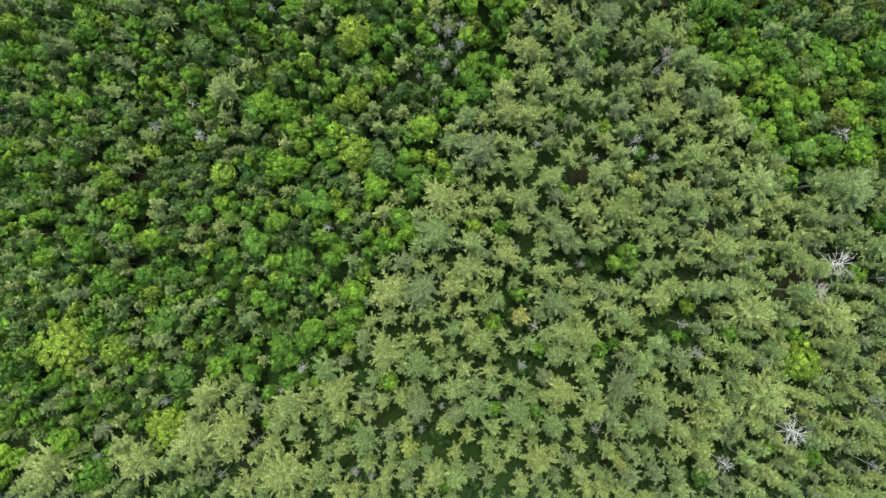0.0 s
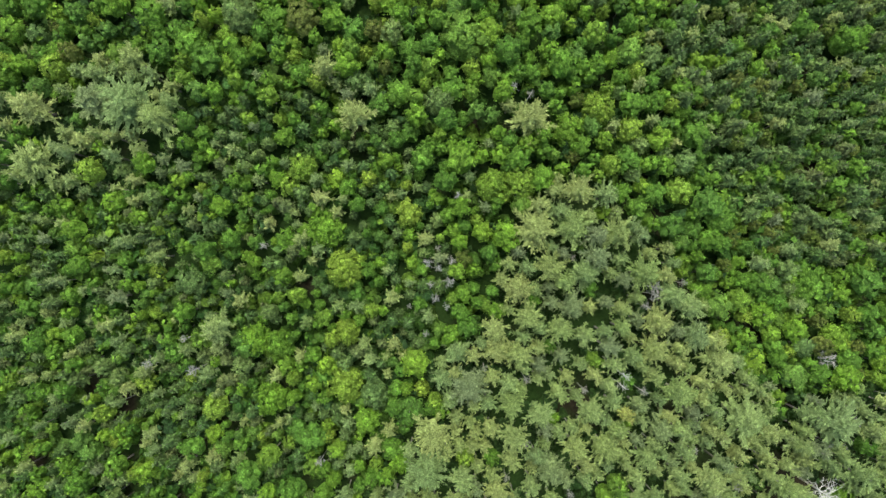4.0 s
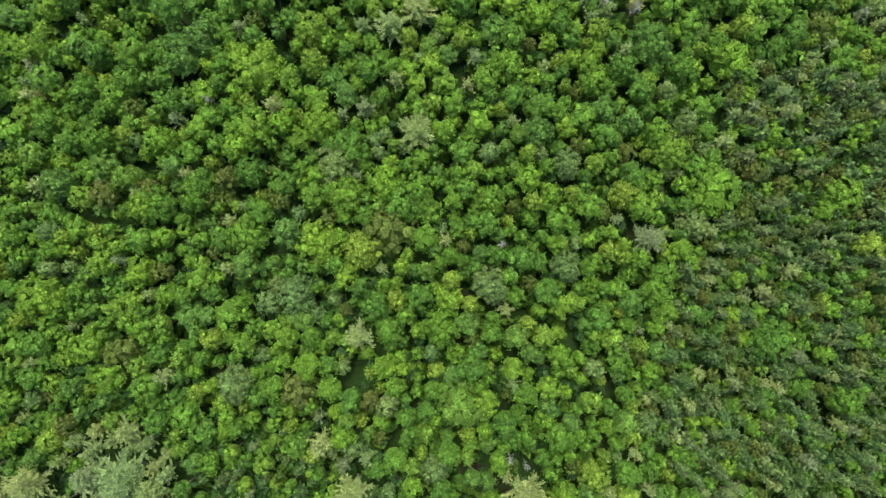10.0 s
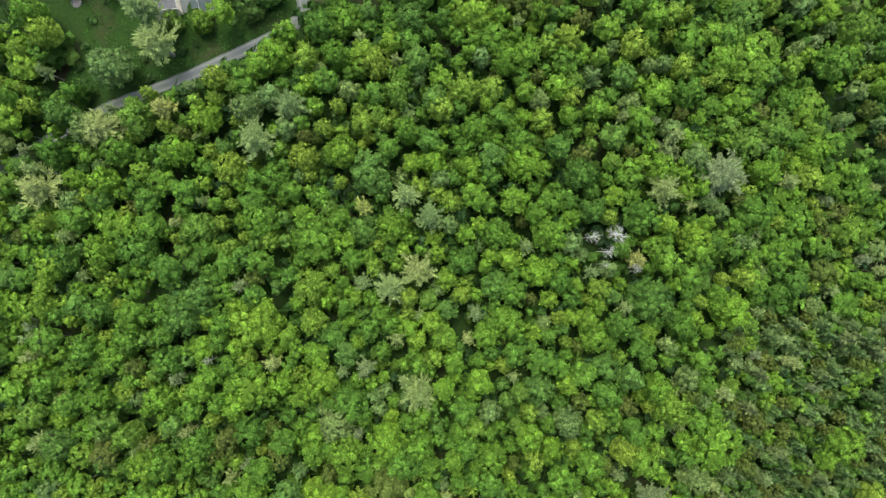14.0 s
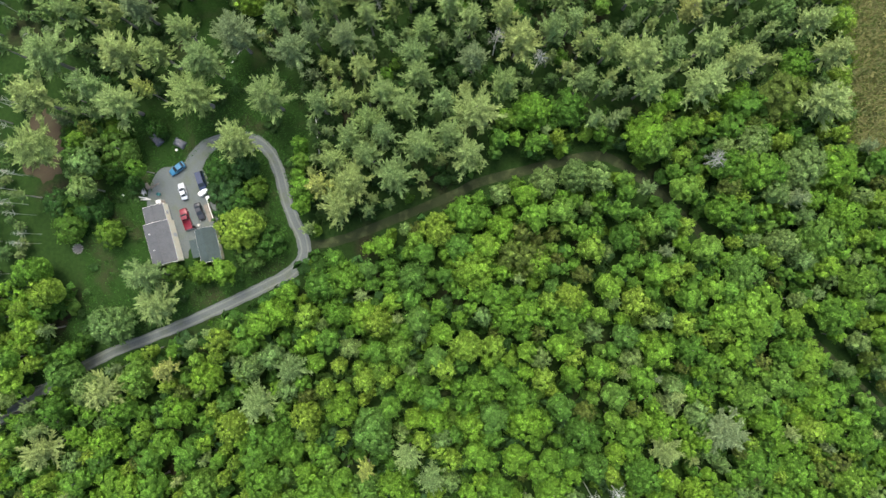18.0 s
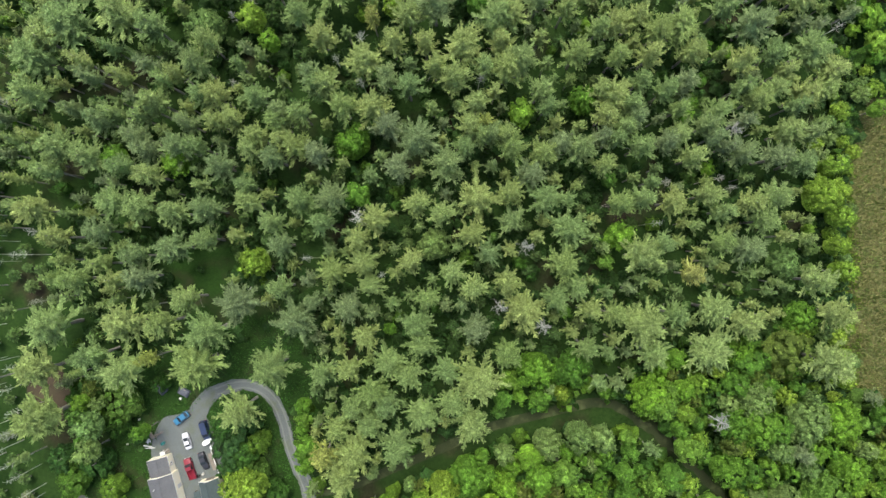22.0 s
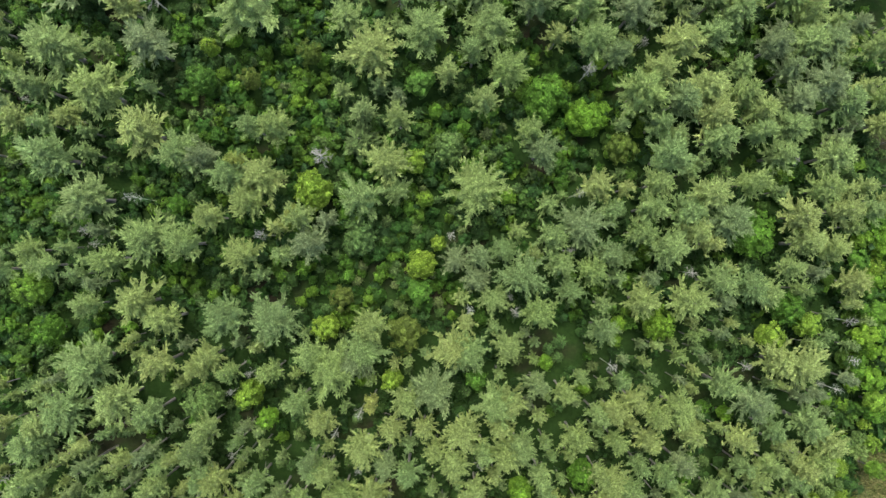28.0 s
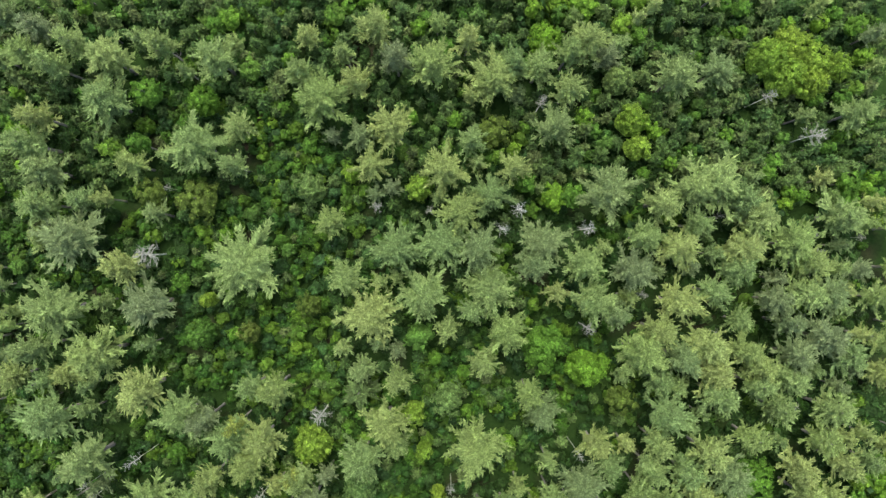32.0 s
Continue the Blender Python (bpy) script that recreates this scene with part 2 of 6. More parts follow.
def beside(line, off):
    """A line that runs beside another at a distance."""
    out = []
    for k, p in enumerate(line):
        d = (Vector(line[min(k + 1, len(line) - 1)]) - Vector(line[max(k - 1, 0)])).normalized()
        out.append((p[0] - d.y * off, p[1] + d.x * off))
    return out


for off in (-0.75, 0.75):
    strip("wheel_track", beside(DRIVE, off)[2:], [0.55] * (len(DRIVE) - 2), 0.145, PALE_GRAVEL, "pale worn wheel track in the gravel driveway", "wheel track", 0.1)
strip("dirt_lane", LANE, [3.0, 4.0, 4.2, 4.2, 4.2, 4.2, 4.2, 3.6, 2.8, 2.4, 2.2, 2.2, 2.2], 0.05, SHADED_EARTH, "lane of packed earth and grass, coloured dark for the shade of the trees", "lane", 0.5)


def flat_patch(name, outline, lift, material, label, category):
    """A patch on the ground inside an outline, following the ground."""
    bm = bmesh.new()
    x0, x1 = min(p[0] for p in outline), max(p[0] for p in outline)
    y0, y1 = min(p[1] for p in outline), max(p[1] for p in outline)
    verts = {}
    step = 1.5
    for i in range(int((x1 - x0) / step) + 1):
        for j in range(int((y1 - y0) / step) + 1):
            if inside(x0 + (i + 0.5) * step, y0 + (j + 0.5) * step, outline):
                face = []
                for a, b in ((i, j), (i + 1, j), (i + 1, j + 1), (i, j + 1)):
                    if (a, b) not in verts:
                        x, y = x0 + a * step + 0.6 * math.sin(b * 1.7 + a), y0 + b * step + 0.6 * math.cos(a * 1.3 - b)
                        verts[a, b] = bm.verts.new((x, y, ground_z(x, y) + lift))
                    face.append(verts[a, b])
                bm.faces.new(face)
    return tagged(mesh_object(name, bm, material, False), label, category, kind="structure")


def inside(x, y, outline):
    hit = False
    for (x0, y0), (x1, y1) in zip(outline, outline[1:] + outline[:1]):
        if (y0 > y) != (y1 > y) and x < x0 + (y - y0) / (y1 - y0) * (x1 - x0):
            hit = not hit
    return hit


def outline_patch(name, outline, lift, material, label, category):
    """A patch with a rounded outline on level ground."""
    bm, ring_v, n = bmesh.new(), [], len(outline)
    for k in range(n):
        p = [Vector(outline[(k + d) % n]) for d in (-1, 0, 1, 2)]
        for s in range(6):
            u = s / 6
            a = 0.5 * ((2 * p[1]) + (p[2] - p[0]) * u + (2 * p[0] - 5 * p[1] + 4 * p[2] - p[3]) * u * u + (3 * p[1] - p[0] - 3 * p[2] + p[3]) * u ** 3)
            a += Vector((0.22 * math.sin(7.0 * (k + u)), 0.22 * math.cos(5.3 * (k + u))))
            ring_v.append(bm.verts.new((a.x, a.y, -1.0 + lift)))
    face = bm.faces.new(ring_v)
    bmesh.ops.triangulate(bm, faces=[face])
    bmesh.ops.recalc_face_normals(bm, faces=bm.faces)
    return tagged(mesh_object(name, bm, material), label, category, kind="structure")


YARD = [(-92, 249), (-84, 262), (-84, 280), (-72, 292), (-74, 303), (-60, 312), (-46, 318), (-34, 315), (-24, 303), (-31, 296), (-31, 276), (-36, 266), (-52, 259), (-70, 252)]
COURT = [(-68.5, 278), (-67, 290), (-61, 293), (-56, 293), (-53.5, 288), (-51.5, 278), (-58, 272), (-60, 270)]
FIELD = [(104, 296), (130, 286), (130, 372), (112, 368), (105, 352)]
flat_patch("glade_grass", [(-64, 331), (-56, 334), (-47, 333), (-46, 326), (-38, 319), (-40, 316), (-46, 318), (-60, 312), (-63, 311)], 0.03, LAWN, "rough grass in a glade between the pines", "grass")
flat_patch("lawn", YARD, 0.04, LAWN, "rough green lawn in the clearing round the house", "lawn")
outline_patch("parking_court", COURT, 0.16, GRAVEL, "grey gravel parking court beside the house", "parking court")
flat_patch("bare_soil", [(-99, 291), (-91, 289), (-88.5, 297), (-91, 306), (-98, 307)], 0.03, BARE_SOIL, "bare brown soil and needles beneath old trees", "soil")
flat_patch("field", FIELD, 0.03, FIELD_SOIL, "bare brown soil of a field in stubble", "field")


# ---- trees: shapes ----
# A shape is (corners, four-cornered faces, material number of each face), in metres, its foot at the origin.
def sprays(points, out, face, length, width, rnd, droop=0.0, wild=0.6):
    """Pointed leaf sprays at the points, each along its own way out and with its blade turned to its own face."""
    n = len(points)
    out = out / np.linalg.norm(out, axis=1, keepdims=True)
    face = face / np.linalg.norm(face, axis=1, keepdims=True) + rnd.normal(0, wild, (n, 3))
    side = np.cross(out, face)
    side /= np.linalg.norm(side, axis=1, keepdims=True)
    lift = np.cross(side, out)
    ln = length * rnd.uniform(0.7, 1.35, (n, 1))
    wd = width * rnd.uniform(0.7, 1.3, (n, 1))
    tip = points + out * ln * 0.6 - np.array([0, 0, 1.0]) * droop * ln
    root = points - out * ln * 0.4
    mid = points + lift * wd * 0.18
    v = np.stack([root, mid - side * wd / 2, tip, mid + side * wd / 2], 1).reshape(-1, 3)
    return v, np.arange(4 * n).reshape(n, 4)


def dome(centre, radius, tall, rnd, cells=3, uneven=0.26):
    """A small lumpy cap of foliage."""
    g = np.linspace(-1, 1, cells + 1)
    v = []
    for b in g:
        for a in g:
            d = max(abs(a), abs(b))
            k = d / max(1e-6, math.hypot(a, b))
            v.append([a * k, b * k, 1.15 * math.sqrt(max(0.0, 1 - d * d)) - 0.25])
    v = np.array(v) * np.array([radius, radius, tall]) * rnd.uniform(1 - uneven, 1 + uneven, (len(v), 1)) + centre
    w = cells + 1
    q = np.array([(j * w + i, j * w + i + 1, (j + 1) * w + i + 1, (j + 1) * w + i) for j in range(cells) for i in range(cells)])
    return v, q


def tube(path, radii, sides=5):
    """A tapered limb along a path."""
    path = np.asarray(path, float)
    v, q = [], []
    for k, (p, r) in enumerate(zip(path, radii)):
        d = path[min(k + 1, len(path) - 1)] - path[max(k - 1, 0)]
        d = d / np.linalg.norm(d)
        a = np.cross(d, (0.3, 1, 0.1))
        a /= np.linalg.norm(a)
        b = np.cross(d, a)
        for s in range(sides):
            w = 2 * math.pi * s / sides
            v.append(p + r * (math.cos(w) * a + math.sin(w) * b))
    for k in range(len(path) - 1):
        for s in range(sides):
            n = (s + 1) % sides
            q.append((k * sides + s, k * sides + n, (k + 1) * sides + n, (k + 1) * sides + s))
    return np.array(v), np.array(q)


def joined(pieces):
    """Joins (corners, faces) pieces into one shape."""
    vs, qs, n = [], [], 0
    for v, q in pieces:
        vs.append(v)
        qs.append(q + n)
        n += len(v)
    return np.concatenate(vs), np.concatenate(qs)


def cap(centre, way, radius, tall, rnd, cells=2, uneven=0.2):
    """A lumpy cap of foliage that faces a given way."""
    v, q = dome(np.zeros(3), radius, tall, rnd, cells, uneven)
    way = way / np.linalg.norm(way)
    a = np.cross(way, (0.31, 0.9, 0.2))
    a /= np.linalg.norm(a)
    return v @ np.stack([a, np.cross(way, a), way]) + centre, q


def broad_crown(seed, r=2.2, height=12.0, depth=3.4, clumps=14, leaves=7, size=0.52, cells=2):
    """A rounded crown like a cauliflower: small clumps over a steep uneven dome round a core, each set with leaf sprays."""
    rnd = np.random.default_rng(seed)
    depth *= rnd.uniform(0.9, 1.25)
    squash = np.array([rnd.uniform(0.88, 1.1), rnd.uniform(0.88, 1.1), 1.0])
    mid = np.array([0, 0, height - depth])
    bulge = rnd.uniform(0.84, 1.14, 7)
    pieces = [dome(mid - np.array([0, 0, 0.9]), r * 0.8, depth * 0.78, rnd, 3, 0.1)]
    for k in range(clumps):
        up = 1 - 1.12 * (k + 0.4) / clumps
        a = k * 2.39996 + rnd.uniform(-0.35, 0.35)
        flat = math.sqrt(max(0.0, 1 - up * up))
        d = np.array([flat * math.cos(a), flat * math.sin(a), up])
        reach = rnd.uniform(0.74, 0.9) * (bulge[int(a / 6.2832 * 7) % 7] if up < 0.75 else 1.0)
        c = mid + d * np.array([r, r, depth]) * reach * squash
        cr = r * rnd.uniform(0.8, 1.2) * (1.1 / math.sqrt(clumps))
        way = d + np.array([0, 0, 0.35]) + rnd.normal(0, 0.15, 3)
        pieces.append(cap(c, way, cr, cr * 0.95, rnd, cells, 0.3))
        e = rnd.normal(size=(leaves, 3)) + way * 1.1
        e /= np.linalg.norm(e, axis=1, keepdims=True)
        p = c + e * cr * rnd.uniform(0.8, 1.2, (leaves, 1))
        pieces.append(sprays(p, np.cross(e, rnd.normal(size=(leaves, 3))) + 0.35 * e, e + np.array([0, 0, 0.3]), size, size * 0.6, rnd, 0.0, 0.6))
    return joined(pieces)


def plume(root, way, length, width, rnd, pairs=4, reach=2.1):
    """One bough: a flat bed of needles with sprays set in pairs along it like the barbs of a feather, and one at its tip."""
    side = np.cross(way, (0, 0, 1.0))
    side /= np.linalg.norm(side)
    s = np.append(np.repeat(np.linspace(0.3, 0.9, pairs), 2) + rnd.uniform(-0.07, 0.07, 2 * pairs), 1.0)
    m = np.append(np.tile((-1.0, 1.0), pairs), 0.0)
    wide = width * np.append(np.repeat(np.interp(np.linspace(0, 1, pairs), (0, 0.35, 1), (0.7, 1.0, 0.6)), 2), 0.7) * rnd.uniform(0.7, 1.3, 2 * pairs + 1)
    bend = side * rnd.normal(0, 0.12) * length
    p = root + way * (length * s)[:, None] + bend * (s * s)[:, None] + side * (m * wide * 0.5)[:, None]
    p[:, 2] += 0.12 * length * s * s + rnd.normal(0, 0.1, len(s))
    out = way + side * (m * 0.85)[:, None] + rnd.normal(0, 0.22, (len(s), 3))
    face = np.array([0, 0, 1.0]) + side * (m * 0.45)[:, None]
    u = np.array([0.2, 0.62, 1.0])
    mid = root + way * (length * u)[:, None] + bend * (u * u)[:, None]
    mid[:, 2] += 0.12 * length * u * u
    half = side * (width * np.array([0.2, 0.42, 0.2]) * rnd.uniform(0.8, 1.2, 3))[:, None]
    sag = np.array([0, 0, 0.3 * width])
    blade = np.concatenate([mid - half - sag, mid, mid + half - sag])
    faces = np.array([(0, 3, 4, 1), (1, 4, 5, 2), (3, 6, 7, 4), (4, 7, 8, 5)])
    return joined([(blade, faces), sprays(p, out, face, (wide * reach)[:, None], (wide * reach * 0.3)[:, None], rnd, 0.0, 0.25)])


def pine_crown(seed, r=2.7, height=17.0, depth=8.6, whorls=6, arms=7, pairs=3, size=0.62):
    """Whorls of ascending plumed boughs, each ending in a tuft of needles, round a ragged core."""
    rnd = np.random.default_rng(seed)
    pieces = [dome(np.array([0, 0, height - depth * 0.78]), r * 0.5, depth * 0.5, rnd, 4, 0.3)]
    off = np.array([rnd.uniform(-0.3, 0.3), rnd.uniform(-0.3, 0.3), 0])
    lean = rnd.uniform(0.78, 1.16, 9)
    for w in range(whorls):
        u = (w + 0.3) / whorls
        reach = r * (0.16 + 0.9 * u ** 0.8)
        z0 = height - 0.9 - depth * u ** 1.15
        turn = rnd.uniform(0, 6.28)
        n = arms - (1 if w < 2 else 0) + (1 if w > 3 else 0)
        for k in range(n):
            a = turn + 6.2832 * k / n + rnd.uniform(-0.3, 0.3)
            if rnd.uniform() < 0.12 and w > 2:
                continue
            le = reach * rnd.uniform(0.66, 1.14) * lean[int(a / 6.2832 * 9) % 9]
            way = np.array([math.cos(a), math.sin(a), rnd.uniform(0.15, 0.5)])
            root = np.array([0, 0, z0]) + off * (1 - u)
            pieces.append(plume(root, way, le, (0.17 * r ** 0.5 + 0.11 * le) * (1.0 if pairs < 5 else 0.85), rnd, pairs, 1.9 if pairs < 5 else 1.6))
            tip = root + way * le * 0.97 + np.array([0, 0, 0.12 * le])
            fan = rnd.normal(0, 0.5, (4, 3)) + way * 0.7
            fan[:, 2] = np.abs(fan[:, 2]) + 0.2
            pieces.append(sprays(tip + rnd.normal(0, 0.14, (4, 3)), fan, rnd.normal(0, 0.4, (4, 3)) + np.array([0, 0, 1.0]), size * 1.1, size * 0.34, rnd, 0.0, 0.2))
    top = np.array([[0, 0, height - 0.5]] * 12) + rnd.normal(0, 0.3, (12, 3)) + off
    fan = rnd.normal(0, 0.8, (12, 3))
    fan[:, 2] = np.abs(fan[:, 2]) + 0.4
    pieces.append(sprays(top, fan, rnd.normal(0, 1, (12, 3)) + np.array([0, 0, 1.0]), size, size * 0.36, rnd))
    return joined(pieces)


def spruce_crown(seed, r=1.5, height=9.0, depth=5.2, n=70, size=0.85):
    """A narrow cone of drooping sprays in tiers round a core."""
    rnd = np.random.default_rng(seed)
    u = np.sqrt(rnd.uniform(0.002, 1, n))
    u = (np.floor(u * 8) + 0.3 + 0.5 * rnd.uniform(size=n)) / 8.5
    a = rnd.uniform(0, 6.2832, n)
    reach = r * (0.05 + 0.85 * u) * rnd.uniform(0.7, 1.05, n)
    d = np.stack([np.cos(a), np.sin(a), 0 * a], 1)
    p = d * reach[:, None]
    p[:, 2] = height - depth * u
    fan = rnd.normal(0, 0.3, (n, 3))
    fan[:, 2] += 0.1
    return joined([dome(np.array([0, 0, height - depth * 0.8]), r * 0.6, depth * 0.55, rnd), sprays(p, d + fan, d + np.array([0, 0, 1.3]), size, size * 0.55, rnd, 0.15)])


def thicket_clump(seed, r=1.1, height=3.0, n=16, size=0.75, core=True):
    rnd = np.random.default_rng(seed)
    d = rnd.normal(size=(n, 3))
    d[:, 2] = np.abs(d[:, 2])
    d /= np.linalg.norm(d, axis=1, keepdims=True)
    p = d * np.array([r, r, height * 0.55]) * rnd.uniform(0.8, 1.1, (n, 1)) + np.array([0, 0, height * 0.45])
    leafy = sprays(p, np.cross(d, rnd.normal(size=(n, 3))) + 0.3 * d, d, size, size * 0.8, rnd)
    return joined([dome(np.array([0, 0, height * 0.5]), r * 0.85, height * 0.42, rnd, 2), leafy]) if core else leafy


def bare_limbs(seed, r=2.5, height=14.0, limbs=16, twigs=4, thick=0.09, low=0.5):
    """The bare boughs of a dead tree, forking into crooked twigs."""
    rnd = np.random.default_rng(seed)
    pieces = []
    for k in range(limbs):
        a = k * 2.4 + rnd.uniform(-0.4, 0.4)
        z = height * (low + (0.97 - low) * (k + 0.5) / limbs)
        le = r * rnd.uniform(0.65, 1.1) * (1.05 - 0.5 * k / limbs)
        d = np.array([math.cos(a), math.sin(a), rnd.uniform(0.05, 0.5)])
        mid = np.array([0, 0, z]) + d * le * 0.5 + rnd.normal(0, 0.12, 3)
        end = np.array([0, 0, z]) + d * le + rnd.normal(0, 0.2, 3)
        pieces.append(tube([[0, 0, z], mid, end], [thick, thick * 0.65, 0.02], 4))
        for _ in range(twigs):
            s = rnd.uniform(0.35, 0.95)
            base = np.array([0, 0, z]) * (1 - s) + end * s if s > 0.5 else np.array([0, 0, z]) * (1 - 2 * s) + mid * 2 * s
            b = a + rnd.choice([-1, 1]) * rnd.uniform(0.4, 1.1)
            t_end = base + np.array([math.cos(b), math.sin(b), rnd.uniform(0, 0.6)]) * le * rnd.uniform(0.25, 0.5)
            pieces.append(tube([base, t_end], [thick * 0.5, 0.015], 3))
    return joined(pieces)


def trunk_shape(seed, height, r, lean=0.3):
    rnd = np.random.default_rng(seed)
    a = rnd.uniform(0, 6.28)
    bend = [np.array([math.cos(a) * lean * s * (1 - s) * 2, math.sin(a) * lean * s * (1 - s) * 2, height * s]) for s in (0.0, 0.06, 0.35, 0.7, 0.97)]
    bend[0][2] = -0.3
    return tube(bend, [r * 1.5, r * 1.05, r * 0.8, r * 0.5, 0.03], 6)


# kind: crown shapes, standard radius and height, crown material, trunk material, label, category
KINDS = {
    "white_pine": ([pine_crown(s) for s in range(1, 9)], 2.7, 17.0, 0.19, PINE, BARK, "tall white pine with a feathery yellow-green crown", "pine tree"),
    "large_white_pine": ([pine_crown(s, 4.2, 19.0, 9.0, 7, 9, 6, 0.6) for s in (14, 15, 16, 17, 18)], 4.2, 19.0, 0.26, PINE, BARK, "large white pine with a wide star-shaped yellow-green crown", "pine tree"),
    "golden_pine": ([pine_crown(s) for s in (11, 12)], 2.7, 17.0, 0.18, GOLD, BARK, "pine with a golden yellow, dying crown", "pine tree"),
    "broadleaf_tree": ([broad_crown(s) for s in range(21, 29)], 2.2, 12.0, 0.15, BROAD, BARK, "broadleaf tree with a rounded clumpy green crown", "tree"),
    "large_broadleaf_tree": ([broad_crown(s, 4.2, 13.0, 5.0, 50, 9, 0.56) for s in (31, 32, 33)], 4.2, 13.0, 0.24, BROAD, BARK, "large broadleaf tree with a spreading green crown", "tree"),
    "bright_tree": ([broad_crown(s, 3.0, 12.5, 4.2, 26, 9, 0.52) for s in (41, 42, 43)], 3.0, 12.5, 0.18, BRIGHT, BARK, "broadleaf tree in bright yellow-green young leaf", "tree"),
    "large_bright_tree": ([broad_crown(s, 5.0, 13.0, 5.4, 70, 9, 0.58) for s in (44, 45)], 5.0, 13.0, 0.24, BRIGHT, BARK, "large broadleaf tree in bright yellow-green leaf", "tree"),
    "large_pale_tree": ([broad_crown(s, 4.6, 13.0, 5.2, 60, 9, 0.6) for s in (54, 55)], 4.6, 13.0, 0.24, PALE, BARK, "large broadleaf tree with a pale silvery green crown", "tree"),
    "pale_tree": ([broad_crown(s, 3.0, 12.5, 4.2, 24, 9, 0.5) for s in (51, 52, 53)], 3.0, 12.5, 0.18, PALE, BARK, "broadleaf tree with a pale silvery green crown", "tree"),
    "olive_tree": ([broad_crown(s, 2.8, 12.0, 4.0, 24, 7, 0.44) for s in (61, 62)], 2.8, 12.0, 0.18, OLIVE, BARK, "broadleaf tree with olive-brown flowering crown", "tree"),
    "spruce": ([spruce_crown(s) for s in range(71, 76)], 1.5, 9.0, 0.11, SPRUCE, BARK, "slender dark green spruce in a dense stand", "spruce tree"),
    "yard_tree": ([broad_crown(s, 3.0, 7.0, 3.4, 26, 7, 0.46) for s in (221, 222, 223)], 3.0, 7.0, 0.14, THICKET, BARK, "low leafy deep green tree on the lawn by the house", "tree"),
    "sapling": ([broad_crown(s, 1.5, 5.0, 2.2, 8, 5, 0.42) for s in range(211, 216)], 1.5, 5.0, 0.06, THICKET, BARK, "young broadleaf sapling with a dense deep green crown", "sapling"),
    "dead_tree": ([bare_limbs(s, 2.7, 14.0, 24, 3, 0.05, 0.55) for s in (81, 82, 83)], 2.5, 14.0, 0.16, DEADWOOD, DEADWOOD, "bare dead tree with bleached white branches", "dead tree"),
    "grey_tree": ([bare_limbs(s, 2.0, 12.0, 20, 6, 0.08, 0.62) for s in (91, 92)], 2.0, 12.0, 0.13, TWIGS, DEADWOOD, "dead tree with a dense crown of pale grey twigs", "dead tree"),
}


def fast_mesh(name, v, q, materials, numbers=None, tone=None):
    """A mesh straight from arrays of corners and four-cornered faces."""
    me = bpy.data.meshes.new(name)
    me.vertices.add(len(v))
    me.vertices.foreach_set("co", np.ascontiguousarray(v, np.float32).ravel())
    me.loops.add(q.size)
    me.loops.foreach_set("vertex_index", np.ascontiguousarray(q, np.int32).ravel())
    me.polygons.add(len(q))
    me.polygons.foreach_set("loop_start", np.arange(0, q.size, 4, dtype=np.int32))
    for m in materials:
        me.materials.append(m)
    if numbers is not None:
        me.polygons.foreach_set("material_index", np.ascontiguousarray(numbers, np.int32))
    if tone is not None:
        me.attributes.new("tone", "FLOAT", "POINT").data.foreach_set("value", np.ascontiguousarray(tone, np.float32))
    me.update(calc_edges=True)
    return me


SPREAD = {"white_pine": 1.24, "large_white_pine": 1.16, "broadleaf_tree": 1.08, "large_broadleaf_tree": 1.05, "golden_pine": 1.1, "large_bright_tree": 1.05, "large_pale_tree": 1.05, "bright_tree": 1.05, "pale_tree": 1.05, "olive_tree": 1.05, "spruce": 1.25, "dead_tree": 1.0, "grey_tree": 1.0}     # crowns reach into one another
MODELS = {}
for kind, (crowns, r, h, tr, leaf, bark, label, category) in KINDS.items():
    stems = [trunk_shape(n + 5, h * 0.96, tr) for n in range(len(crowns))]
    if "pine" in kind:
        stems = [joined([stem, bare_limbs(n + 301, 1.6, h * 0.6, 7, 1, 0.05, 0.35)]) for n, stem in enumerate(stems)]
    MODELS[kind] = [(fast_mesh("trunk", *stems[n], [bark]), fast_mesh("crown", *crown, [leaf])) for n, crown in enumerate(crowns)]

forest_rnd = random.Random(7)


def plant(kind, x, y, radius, height, reach=1.0):
    """One tree as a thing of its own: a trunk and a crown."""
    crowns, r, h, tr, leaf, bark, label, category = KINDS[kind]
    trunk, crown = forest_rnd.choice(MODELS[kind])
    s = radius * reach * SPREAD.get(kind, 1.15) / r
    base = Matrix.LocRotScale((x, y, ground_z(x, y)), Euler((0, 0, forest_rnd.uniform(0, 6.28))), (s, s, height / h))
    tree = thing(kind, base, label, category, kind.replace("_", " ") + "s of the wood")
    for name, me in (("trunk", trunk), ("crown", crown)):
        ob = new(name, me)
        ob.parent = tree
    return tree


# ---- trees: where they stand ----
BARE_SNAGS = []
BARE_SNAGS += [(65.2, -41.7, 2.2), (81.7, -34.5, 4.3), (93.2, 4.8, 4), (44, 31.4, 1.5), (44.7, 33.8, 1.4), (-9.6, 326.5, 0.9), (-26.4, 330.6, 1.1), (52.6, 337, 0.9), (-14.8, 339.6, 2.2), (12.1, 405.7, 1.3), (-34.9, 423.9, 1.4), (37.3, 431.6, 1.1), (-62.8, 432.8, 1.5), (40.4, 482.6, 1.8), (21.3, 483, 1.7), (25.2, 487.4, 2)]
BARE_SNAGS += [(41.6, 209.8, 1.7), (37.9, 213.2, 1.8), (43.6, 213.8, 2.6), (40.4, 206.8, 1.2)]
GREY_CROWNS = []
